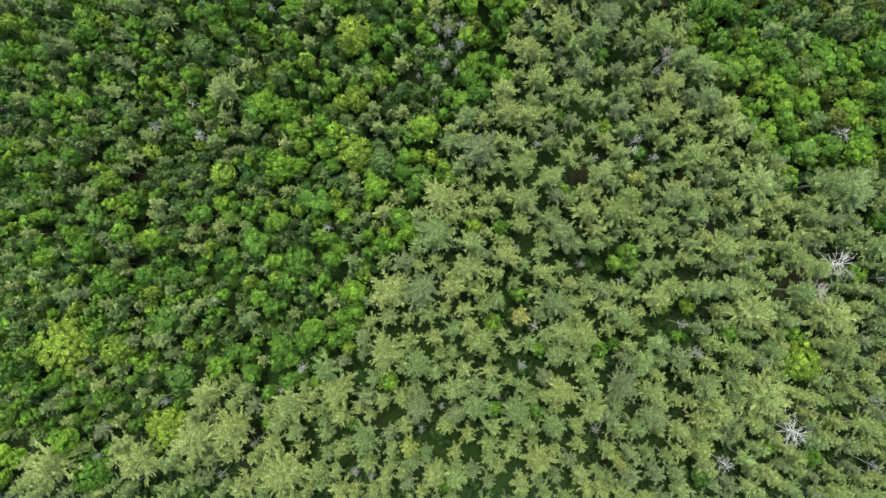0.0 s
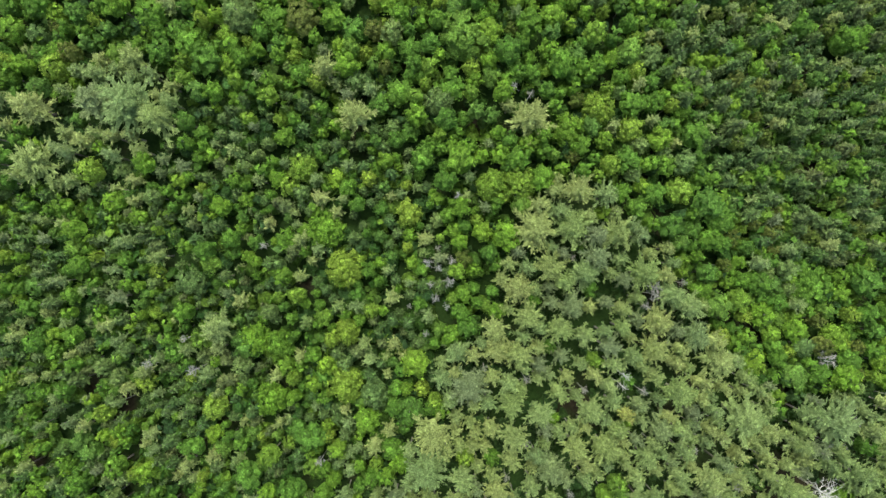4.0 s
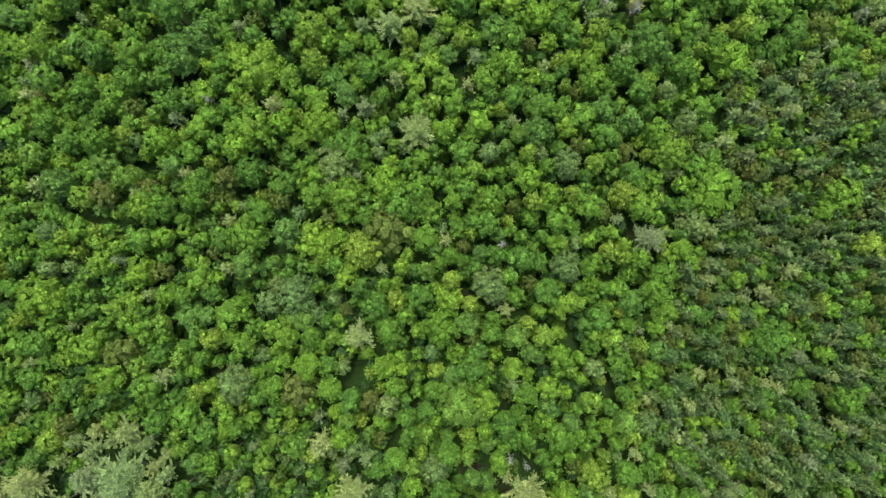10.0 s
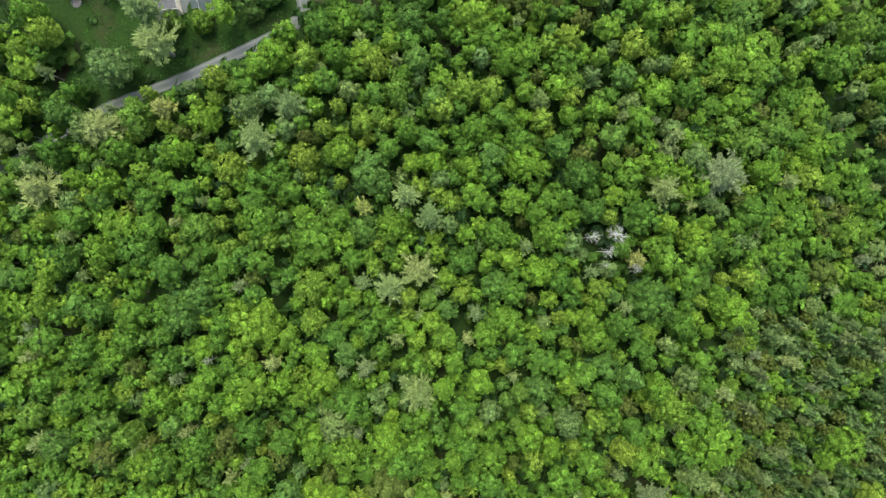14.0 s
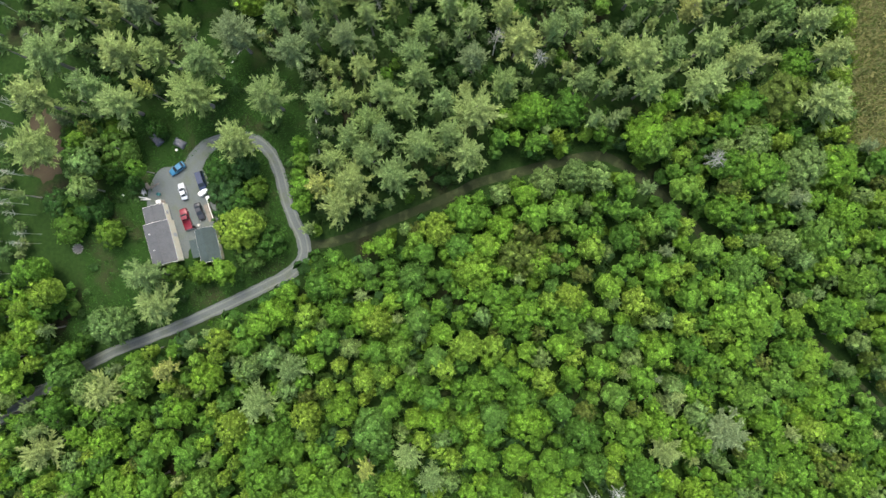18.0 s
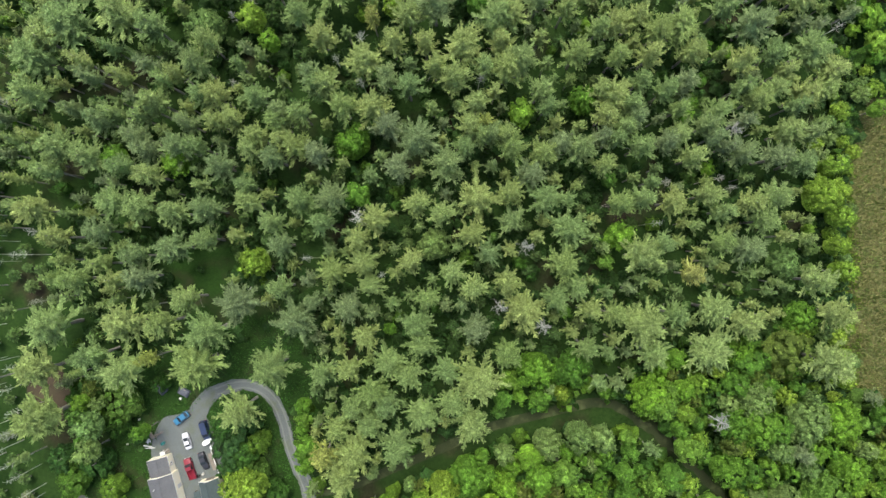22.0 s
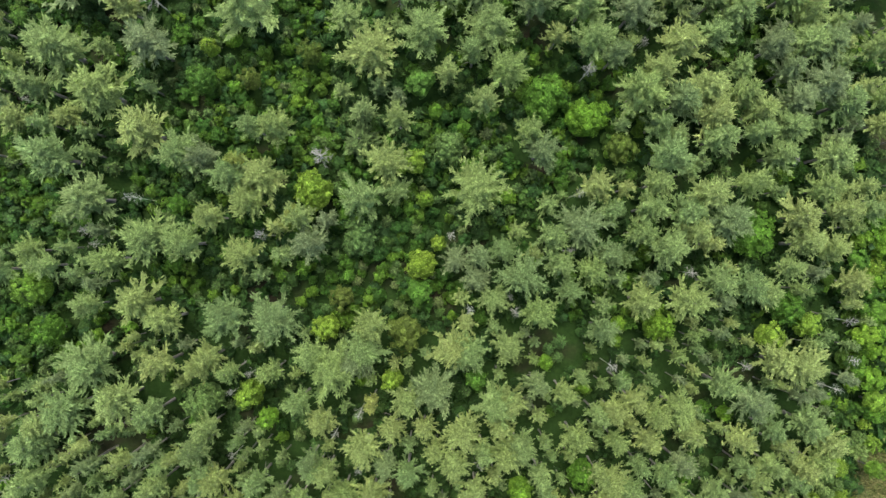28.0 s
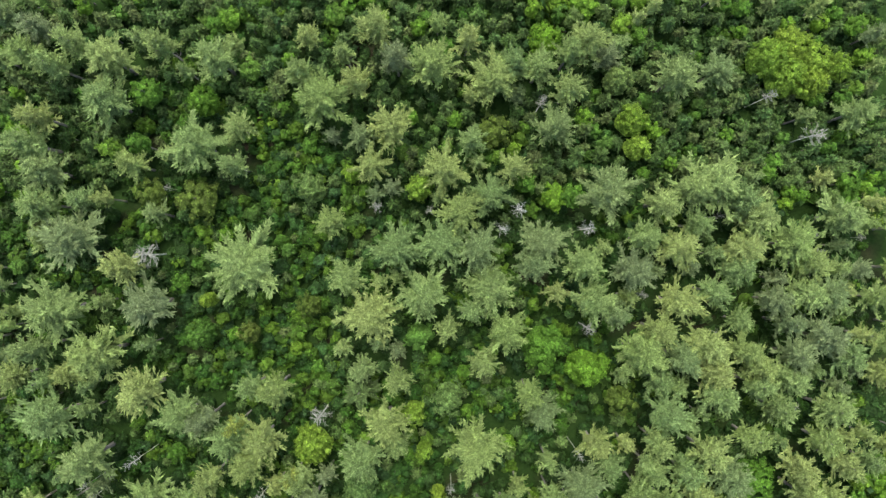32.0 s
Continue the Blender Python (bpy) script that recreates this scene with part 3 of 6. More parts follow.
GREY_CROWNS += [(-33.2, -19.4, 1.4), (59.4, -16.2, 1.8), (88.9, -1.5, 3.3), (-27.4, 13.4, 1.3), (-57.4, 35.1, 1.6), (96, 36.3, 2.9), (-67.8, 36.4, 1), (-67.7, 37.3, 1.2), (2.9, 50.1, 1), (51.9, 52.8, 1.7), (51.9, 54.6, 1.9), (-1, 55.4, 1.1), (1, 59.3, 1.1), (-40.2, 64.7, 1), (5.6, 76.2, 1.1), (22.6, 99.8, 1), (18.7, 101.5, 1.2), (16.9, 151.6, 1.2), (-50.8, 185.6, 1), (48, 206, 1.6), (67.6, 291, 2.6), (26.6, 314.2, 2.1), (17, 318.8, 1.9), (23.1, 332.2, 1.9), (71.6, 358.2, 2.1), (-13.6, 370.2, 1.2), (13.5, 370.6, 1.2), (-21.2, 441.5, 2.3), (40.4, 459.9, 1.8), (-59.5, 479.2, 3.2)]
GREY_CROWNS += [(-1.5, 60.5, 1.3), (3.5, 56, 1.4), (0.2, 52, 1.3), (4.2, 61, 1.2), (94.3, 503, 2.4), (30.9, 511.4, 1.6), (84, 512.4, 1.6)]
GOLDEN_PINES = []
GOLDEN_PINES += [(40.1, -40.7, 1.7), (-8.3, -37.6, 2.5), (17.5, -7.4, 2.5), (44.8, 24.8, 2.2), (48.2, 207.9, 2.3), (-14.5, 220.5, 2.3), (-60.6, 244.2, 2.9), (-23.8, 285.6, 3.4), (-63.2, 308.3, 2.2), (61.5, 325.3, 3.1), (14.2, 360.7, 2.2), (-10.9, 385.2, 2.2), (-27.2, 428.5, 2.2), (-39.8, 440.5, 2.5)]
BRIGHT_TREES = []
BRIGHT_TREES += [(-65.6, -34.3, 5.5), (85.1, -18.6, 5.3), (-78, -15.6, 3.9), (-90.3, -14.9, 6.9), (7, 14, 2.3), (-52.8, 26, 3.3), (-21.6, 31.8, 4.7), (-21, 44.2, 3.4), (-21.3, 59.4, 4.6), (-6.2, 72.4, 3), (57.9, 77.3, 3.3), (13.4, 78.8, 3.9), (20, 79.4, 4.2), (-81.2, 82.5, 3), (-31, 82.9, 3.6), (46.2, 91.8, 3.3), (38.9, 96.9, 3.9), (-88.6, 106.5, 3.2), (26.6, 129.9, 3), (-50.8, 130, 2.7), (-15.6, 150.4, 4.7), (105.1, 151, 3.1), (45.6, 163.1, 3.5), (23.3, 172.8, 2.2), (-26.7, 194.1, 3.5), (-27.2, 202.4, 4.1), (75.1, 203.2, 2.8), (91.1, 227, 3.3), (-45.9, 230.3, 3.8), (-28.7, 232.7, 3.5), (-14.8, 240.7, 2.9), (26.9, 240.7, 2.8)]
BRIGHT_TREES += [(3.5, 243.7, 3.2), (33.8, 245.9, 2.5), (9.2, 248, 4.1), (15.5, 248, 2.9), (68.1, 250.7, 2.3), (59.9, 252.8, 2.8), (-11.5, 254.5, 3.7), (-27.9, 256, 3), (48.6, 258, 3.2), (28.5, 258.3, 2.5), (33.5, 259.5, 3.5), (-88.5, 262.3, 3.6), (57.6, 264.8, 2.5), (38.7, 270.8, 3.2), (2.8, 275.8, 4.1), (-44, 276.4, 5), (-40.8, 277.6, 3.2), (-39.9, 329.9, 3.8), (95, 343.2, 4.9), (-39.6, 387, 3.3), (-6.3, 389.5, 2.7), (84.1, 397.2, 3.3), (93.4, 399.6, 3.3), (-21.4, 401.9, 3.2), (1.2, 416.1, 3.8), (5.2, 421.1, 1.9), (2.2, 431.4, 2), (-23.9, 433.9, 4.8), (-0.2, 440.4, 2.9), (-47.3, 468.1, 2), (2.5, 493, 3.2), (53.5, 501.3, 3.2)]
BRIGHT_TREES += [(97.5, 350, 2.8), (98.6, 344, 2.6), (99, 338, 2.7), (98, 331, 2.5), (99.5, 325, 2.6), (52.4, 507.7, 3.8), (95.6, 516.1, 3.9), (90, 517.5, 4.9), (102.5, 519.9, 3.6), (96.6, 521.3, 4.9), (85.7, 522.2, 4.6), (91.4, 524.7, 4.9)]
PALE_TREES = []
PALE_TREES += [(-14.5, 29.2, 3.6), (-58.2, 56, 3.6), (59.2, 83.9, 2.9), (1.1, 98.5, 3.6), (-45.7, 119.3, 4.7), (-31.3, 140.1, 4.9), (14.3, 141.9, 4.7), (31.9, 146.4, 3.9), (62.5, 156, 3.9), (32.2, 170.2, 3.8), (-21.9, 170.7, 5.1), (41.6, 206, 2), (33.4, 211.8, 2.7), (62.7, 231.7, 2.9), (57.2, 238.4, 2.5), (-32.4, 239.1, 2.5), (-79.1, 239.7, 3.8), (-41.2, 244.2, 3.8), (-36.1, 246.7, 3.2), (-74, 254.6, 5.1), (84, 271.2, 3.9), (27.6, 286.1, 3.8), (-79.2, 286.6, 2.9), (40.3, 287.2, 3.2), (35.2, 287.9, 3.8), (-78.5, 292.4, 3.2), (1.9, 333.2, 4.2), (-50.5, 385.3, 4.6), (-13.3, 422.8, 4.5), (8.2, 443.4, 4.1), (-23, 493.6, 3.9)]
PALE_TREES += [(49.4, 517.3, 3.8)]
OLIVE_TREES = []
OLIVE_TREES += [(-30.7, 118, 3.9), (-72.3, 126.6, 3.9), (-9.1, 155.6, 5.5), (-75.4, 163.9, 2.9), (94.8, 204.3, 3.6), (24, 268.7, 3.8), (20.4, 269.8, 3.8), (22.4, 274.8, 2.5), (85, 306.4, 5.3), (-2.9, 400.3, 4.1), (-17.4, 408.9, 2.9), (48.3, 442.5, 3.5), (-37.9, 460.3, 2.5), (-23.8, 466.3, 2.7), (-49, 491.7, 4.5), (-60.4, 493.2, 3.5), (19.9, 505.9, 3.8)]
SPRUCES = []
SPRUCES += [(56.4, 233, 3.2), (39.1, 251.2, 2.5), (-12.8, 445.7, 3.8)]
PINES = []
PINES += [(-36.7, -43.3, 5.7), (-91.6, -42.1, 5.1), (-70.8, -40.8, 5.1), (21.9, -40.7, 3.8), (-57.6, -35.8, 5.7), (-18.4, -35.7, 3.8), (-48.7, -33.2, 5.1), (16.9, -29.4, 3.8), (63, -28.9, 3.9), (-5.8, -28.2, 3.8), (6.8, -28.2, 3.8), (-35.5, -27.6, 4.1), (73.9, -25.7, 5.9), (-55.1, -25.7, 4.1), (-24.8, -24.4, 4.5), (27, -24.4, 3.8), (40.8, -23.1, 3.8), (-5.8, -18.1, 3.8), (-13.4, -15.6, 4.5), (8.1, -13.1, 3.8), (32, -11.8, 3.8), (90.8, -7.7, 5.2), (72.1, -6.4, 5.2), (25.7, -4.2, 3.8), (-12.2, -1.7, 5.1), (-5.2, -1.1, 4.5), (5.5, 4, 4.1), (65.1, 8.4, 3.9), (-2.1, 11.6, 5.4), (27, 12.2, 3.8), (39.7, 17.3, 3.8), (18.2, 19.8, 3.5)]
PINES += [(-0.8, 20.4, 4.8), (96.1, 21.4, 5.9), (72.9, 23.9, 5.2), (24.5, 24.9, 3.2), (17.6, 27.4, 3.5), (57.4, 29.9, 3.8), (8.1, 31.2, 4.8), (66.9, 36.8, 4.2), (14.4, 40.1, 3.8), (51.4, 40.1, 3.5), (-50.8, 45.7, 3.8), (52.4, 46.4, 3.8), (22, 47.7, 3.2), (32.2, 50.2, 3.2), (59.1, 50.3, 3.5), (19.5, 54.3, 3.8), (48.9, 58, 3.8), (34.8, 58.1, 3.8), (27.2, 59.4, 3.8), (42.6, 67, 3.8), (32.3, 68.3, 4.5), (23.4, 68.4, 5.1), (40, 76, 2.9), (33.6, 77.3, 3.8), (-92.8, 84.2, 5.1), (22.2, 93.9, 4.5), (-64.7, 94.3, 4.5), (-18.1, 94.7, 4.1), (-92.8, 96.9, 4.5), (-71, 98.1, 6.4), (-78.7, 98.2, 4.5), (-25, 105.6, 2.9)]
PINES += [(-16.6, 130.6, 3.2), (51.2, 152.7, 3.8), (-2.1, 178, 4.4), (-8.2, 202.3, 3.8), (-1.9, 206, 3.8), (0.7, 218.5, 3.4), (-4.9, 223.5, 3.1), (54.7, 224.1, 3.8), (-89.3, 225.7, 4.4), (69, 227.5, 5.2), (-39.2, 236.4, 4.4), (57.3, 236.6, 2.5), (-74.2, 239.3, 4.7), (-31.6, 243.8, 3.8), (-62.1, 259.2, 4.7), (-63.8, 266.1, 4), (-19.2, 281.3, 4.3), (-16.7, 286.7, 4.9), (-6.8, 287.8, 4.3), (-20.3, 291.7, 3.1), (9.9, 292.4, 4.3), (-12.9, 292.8, 3.7), (-1.1, 295.1, 4.3), (-88.1, 295.4, 5.2), (-42.4, 296.4, 4.6), (-16.5, 296.6, 3.4), (5.7, 297.4, 3.7), (-9.1, 297.7, 3.1), (-12.1, 300.2, 3.7), (11.9, 302.2, 5.5), (-4.1, 303.7, 3.7), (93.2, 304.1, 5.1)]
PINES += [(-23.7, 304.7, 3.1), (4.6, 304.8, 3.1), (-17.6, 305.2, 3.1), (-69.4, 305.5, 4.9), (-34.8, 306.1, 4.9), (-87.9, 306.5, 4.6), (-8.3, 306.9, 3.7), (-52.1, 307.1, 5.8), (51.3, 307.6, 3.7), (64.2, 307.8, 5.1), (18.2, 308.2, 3.7), (36.6, 309.1, 2.8), (-76.1, 309.4, 3.4), (-0.9, 311, 3.7), (-13.8, 312.5, 3.1), (11.5, 313.9, 3.7), (73.2, 314, 3.8), (49.6, 314.4, 5.5), (-49.5, 314.4, 4.9), (-2, 315.4, 3.7), (94.7, 315.5, 3.8), (57, 316.1, 3.1), (-85.3, 316.3, 5.2), (42.9, 316.4, 2.8), (-29.7, 316.5, 4.6), (-59.9, 316.5, 3.4), (-68.6, 316.6, 4.9), (65.6, 317.3, 3.8), (37.4, 317.7, 2.8), (22, 318, 4.9), (-17.3, 319.4, 3.7), (29.5, 320.3, 3.4)]
PINES += [(-42.6, 320.4, 4.9), (-25.3, 320.7, 2.2), (0.6, 320.9, 2.8), (-54.3, 321.9, 3.1), (34.4, 322.7, 2.8), (91.1, 323.1, 3.8), (11.1, 323.1, 3.1), (-32.7, 324, 2.8), (18.5, 324.2, 3.4), (-12.3, 324.2, 2.8), (-70.3, 326.5, 2.8), (-79.6, 326.7, 3.7), (6.2, 326.9, 3.1), (-64.7, 327, 3.7), (-20.9, 327.4, 3.7), (31.5, 328.3, 4), (-13.5, 329.1, 3.7), (-3, 329.6, 2.8), (49.3, 329.8, 4.6), (-73.9, 330.3, 2.8), (74.8, 330.4, 3.8), (14.3, 331.1, 2.8), (-65.9, 332, 3.1), (54.3, 332.2, 2.8), (68.5, 332.4, 3.2), (-57.2, 333.7, 3.7), (-32.5, 333.8, 3.1), (-14.6, 334.7, 2.8), (-49.8, 335.4, 2.8), (10.7, 335.5, 3.4), (32.9, 336.3, 4.6), (-83.7, 336.7, 3.1)]
PINES += [(78.7, 337.3, 3.2), (-73.8, 337.7, 3.1), (20, 338.4, 3.1), (-23.2, 338.6, 3.1), (-34.9, 338.8, 3.1), (-10.8, 339, 3.7), (68.6, 339.4, 2.9), (4, 339.9, 3.1), (75, 341.2, 3.2), (44.7, 341.6, 3.1), (-57.1, 341.7, 3.4), (57, 342, 3.1), (-49, 342.2, 3.7), (-1.5, 342.5, 3.1), (49.6, 342.7, 2.8), (-88.6, 342.9, 3.7), (81.4, 343, 3.5), (-64.5, 343.1, 3.7), (27.5, 343.2, 4), (64.9, 343.3, 3.2), (12.7, 343.5, 4.6), (-28, 343.6, 3.7), (-39.7, 343.8, 3.1), (-20.6, 344.1, 4), (-70, 344.4, 3.7), (19.5, 344.6, 3.4), (-40.3, 347.6, 2.5), (24.5, 348.8, 3.7), (41.1, 350.3, 2.8), (87.9, 350.5, 3.5), (-62.5, 350.5, 3.1), (-5.7, 350.6, 3.1)]
PINES += [(5.4, 351, 4.3), (-84.8, 351.5, 2.8), (61.5, 351.8, 3.1), (81.6, 351.9, 3.5), (-45.8, 352, 3.7), (-68.7, 352.4, 3.1), (74, 352.6, 3.2), (27, 353.3, 3.4), (-34, 353.6, 3.4), (35.6, 354.3, 3.7), (-24.2, 354.3, 3.1), (-76.1, 354.4, 3.7), (49.8, 354.5, 3.1), (70.2, 354.5, 2.9), (20.3, 355, 3.7), (9.8, 355.2, 2.8), (31.4, 355.4, 3.1), (56, 355.6, 3.1), (-39, 355.8, 2.8), (-29, 356, 3.7), (-63.1, 356.3, 3.4), (43.7, 356.4, 2.5), (-55.6, 356.5, 4), (67.1, 356.6, 2.9), (-1.2, 356.7, 4.9), (-51.4, 356.7, 2.5), (40.6, 356.7, 2.5), (-82.8, 357, 4.3), (58.5, 357, 3.1), (90.6, 357.4, 2.9), (-31.6, 357.5, 2.5), (13.6, 357.6, 2.5)]
PINES += [(15.4, 357.8, 2.8), (19.1, 357.8, 2.8), (85.5, 358, 3.8), (-37.6, 358.6, 3.1), (46.2, 359.1, 3.1), (65.2, 359.1, 2.9), (-64.8, 359.2, 3.1), (11.1, 359.8, 3.1), (-8, 360.2, 3.7), (74.1, 360.2, 2.9), (48.8, 361.3, 3.1), (41.4, 361.4, 2.8), (-32.7, 361.9, 3.1), (-53.7, 362, 2.5), (67.8, 362.2, 3.2), (-46.9, 362.2, 2.5), (-43.1, 362.5, 2.8), (58.6, 362.9, 2.8), (-72.8, 363, 3.4), (-64.2, 363.5, 2.5), (-27.7, 363.6, 2.8), (28.4, 363.7, 2.2), (86.9, 363.8, 2.9), (47.5, 364, 3.1), (-32.6, 364.1, 2.8), (-11, 364.3, 4.3), (-69.8, 364.5, 2.5), (-17.8, 364.7, 3.7), (12.5, 365.1, 3.1), (77.4, 365.3, 3.2), (-62.3, 365.6, 2.5), (-79.6, 365.7, 2.5)]
PINES += [(43.3, 365.9, 4.3), (89.5, 366.2, 3.8), (-60.4, 367.1, 3.1), (-37.5, 367.3, 3.1), (55.7, 367.3, 2.8), (93.3, 367.5, 3.5), (40.9, 367.6, 2.8), (81.9, 367.7, 3.2), (27.3, 367.9, 2.8), (-46.8, 368.1, 3.7), (-49.9, 368.4, 3.1), (74.3, 368.4, 2.9), (-2.9, 369.1, 3.1), (-88.3, 369.2, 4), (60, 369.3, 3.1), (50.1, 369.5, 2.5), (-21.5, 369.7, 3.1), (-23.9, 370.1, 3.1), (7.6, 371, 4), (-7.8, 371.3, 3.1), (-59.1, 371.7, 2.5), (95.9, 371.8, 3.8), (84.5, 372, 2.9), (-25.1, 372.2, 2.8), (-75.2, 372.7, 2.8), (19.6, 372.8, 4.3), (-68.4, 373.1, 2.8), (14.4, 373.3, 2.8), (3.3, 373.5, 2.8), (-56, 373.5, 2.2), (73.8, 374.2, 3.2), (22.5, 374.4, 4.3)]
PINES += [(-62.2, 374.9, 2.8), (52.1, 375, 3.1), (-12.7, 375.1, 4.6), (44.7, 375.1, 2.8), (-51, 375.3, 3.7), (82.1, 375.9, 3.2), (62, 376, 3.1), (35.6, 376.2, 3.7), (-77, 376.4, 2.5), (91, 377, 4.4), (-87.3, 377.6, 4.9), (9.8, 378, 4.9), (18.2, 378.8, 3.1), (1, 379.1, 2.8), (-6.4, 379.3, 3.1), (-48.5, 380.2, 3.4), (54.2, 380.7, 3.7), (-22.5, 380.9, 3.7), (40.5, 381.4, 2.8), (-86.2, 381.6, 3.7), (59.6, 382.2, 4.3), (44.3, 382.2, 3.7), (77.2, 382.9, 4.4), (17.3, 384, 4.9), (-60.8, 384.1, 3.7), (49.2, 384.3, 3.1), (-80.4, 384.8, 5.5), (20.8, 384.9, 3.7), (-2.6, 385.4, 3.7), (-27.3, 385.9, 3.4), (33.2, 386.5, 2.8), (-68.7, 387, 4.9)]
PINES += [(70.3, 387, 3.8), (3.6, 387.7, 5.5), (27.1, 388.5, 3.1), (90, 390.2, 5.1), (83.7, 391.6, 4.4), (-33.4, 392.8, 2.8), (-42.7, 393, 2.5), (-19.8, 393.2, 6.1), (-14.4, 394.5, 4.3), (-49.4, 394.6, 3.4), (-58.7, 395.2, 3.7), (-74.6, 395.8, 6.1), (-24.2, 395.9, 4.3), (11.2, 396.2, 4.9), (-47.6, 396.2, 3.7), (-12.3, 396.7, 4.9), (7.8, 397.1, 4.9), (20.7, 397.4, 3.7), (42.3, 400.7, 3.7), (-10.5, 403, 4.3), (-32.6, 404.7, 5.8), (27.6, 404.7, 4.3), (-57.2, 405.2, 4), (-43, 405.5, 5.2), (62, 406.4, 4.9), (-63.2, 409, 4.9), (76.5, 409.5, 3.8), (68.9, 410.9, 3.8), (24.1, 413.3, 5.2), (40.1, 414.2, 3.7), (32.7, 415.6, 3.7), (43.8, 417.8, 3.7)]
PINES += [(96.9, 417.9, 3.8), (57.4, 418.8, 4.9), (-69.1, 419, 3.7), (90.6, 419.3, 3.8), (-39, 419.6, 4.3), (-23.6, 421.7, 4.6), (31, 421.8, 3.7), (-51.9, 422.3, 4.3), (63.6, 422.3, 3.7), (51.3, 422.6, 3.7), (-60.4, 423.7, 5.8), (37.8, 424.1, 5.5), (89.4, 425.7, 4.4), (99.6, 426.7, 3.8), (-46.2, 428.3, 3.7), (67.4, 430.6, 4.4), (-11.7, 431.9, 4.9), (14.1, 433.2, 6.7), (-73.7, 433.2, 5.5), (78.2, 433.5, 3.8), (55.2, 433.6, 3.7), (-34.4, 436.7, 5.2), (97.3, 439.4, 4.4), (57.8, 439.6, 4.9), (84.6, 439.7, 3.8), (-6.1, 439.8, 5.2), (29, 441.5, 4.3), (-47.1, 441.8, 3.7), (-82.1, 442.6, 5.8), (-52.6, 442.6, 5.2), (79.7, 445.5, 3.8)]
PINES += [(26.6, 445.8, 3.7), (87.3, 446.6, 4.4), (-61.7, 448.3, 5.5), (-31, 448.3, 4.3), (-36.5, 448.4, 3.1), (69, 448.9, 4.7), (-3.4, 449.5, 3.4), (16.3, 452.8, 3.7), (76, 453.8, 3.8), (51.9, 454.5, 6.1), (67.2, 455.2, 5.1), (96.3, 455.9, 5.1), (-70.7, 457.1, 6.1), (-85.4, 458.6, 3.7), (21.4, 460, 4.9), (-9.2, 464.3, 6.4), (14.1, 464.5, 3.1), (83.8, 465, 3.8), (60.7, 465.3, 4.9), (97.8, 466, 4.4), (41.1, 466.3, 4.9), (-79.7, 467, 6.7), (-59.4, 467.8, 5.5), (3.2, 469, 5.8), (-36.6, 476.3, 8.2), (-64.5, 476.4, 4), (15.7, 478.7, 5.2), (-2.5, 479.2, 5.5), (30.3, 479.6, 5.8), (80.1, 484.7, 5.3), (11.7, 487.3, 4.9), (57.3, 488.1, 4.3)]
PINES += [(70.2, 492.5, 6.6), (8.8, 496.5, 5.2), (24, 496.8, 3.6), (-39, 498.8, 3), (14.5, 503.1, 3.3), (-48, 503.9, 6.4), (33.4, 505.7, 4.6), (-3.1, 506.5, 4.9), (-18.7, 512.9, 6.1), (36.6, 513.5, 4), (-67.1, 514, 5.2), (-10.7, 516.4, 3.6), (61.5, 516.5, 4.6), (20.2, 516.9, 5.8), (-23.4, 519.1, 3.6), (6.4, 520.2, 5.8), (-2.1, 521.6, 3.6), (-79, 522.2, 3.6), (-42.6, 523.1, 5.2), (-13.6, 523.1, 2.4), (-66.8, 523.7, 5.2), (41.1, 524.3, 4.6), (-54.1, 525.8, 3.6), (14.4, 526.1, 3), (-74, 526.9, 3.6), (-6.2, 529, 4.3), (-82.4, 530.7, 3.6)]
PINES += [(-84.3, 524.9, 4.3), (24.3, 520.0, 4.3), (30.4, 519.2, 4.3), (37.3, 522.2, 3.7), (45.3, 490.4, 6.2), (64.5, 491.2, 4.3), (75.7, 488.5, 3.7), (89.1, 478.2, 5.6), (76.7, 477.3, 4.9), (92.8, 473.2, 4.3), (101.0, 484.2, 4.9), (61.2, 477.7, 4.9), (53.1, 480.3, 4.3), (39.4, 474.5, 4.9), (28.2, 474.7, 4.3), (18.2, 470.0, 6.2), (7.2, 480.2, 6.2), (-76.8, 483.4, 6.8), (-82.8, 491.0, 4.3), (-84.9, 504.6, 4.3), (-81.4, 498.3, 4.9)]
PINES += [(-82.9, 510.7, 3.7), (-40.9, 437.9, 4.9), (-37.4, 431.6, 4.3), (-26.3, 427.6, 3.7), (46.6, 463.1, 3.7), (56.4, 459.1, 4.3), (50.5, 472.9, 4.9), (69.0, 467.5, 3.7), (91.4, 465.8, 4.9), (75.3, 472.4, 4.3), (87.5, 459.6, 3.7), (79.9, 449.9, 4.3), (88.6, 452.2, 4.3), (61.3, 452.8, 4.3), (101.1, 451.9, 4.3), (69.8, 443.9, 4.3), (95.7, 432.0, 4.3), (71.9, 425.1, 4.9), (62.0, 426.6, 4.3), (53.3, 428.1, 3.7)]
BROADLEAVES = []
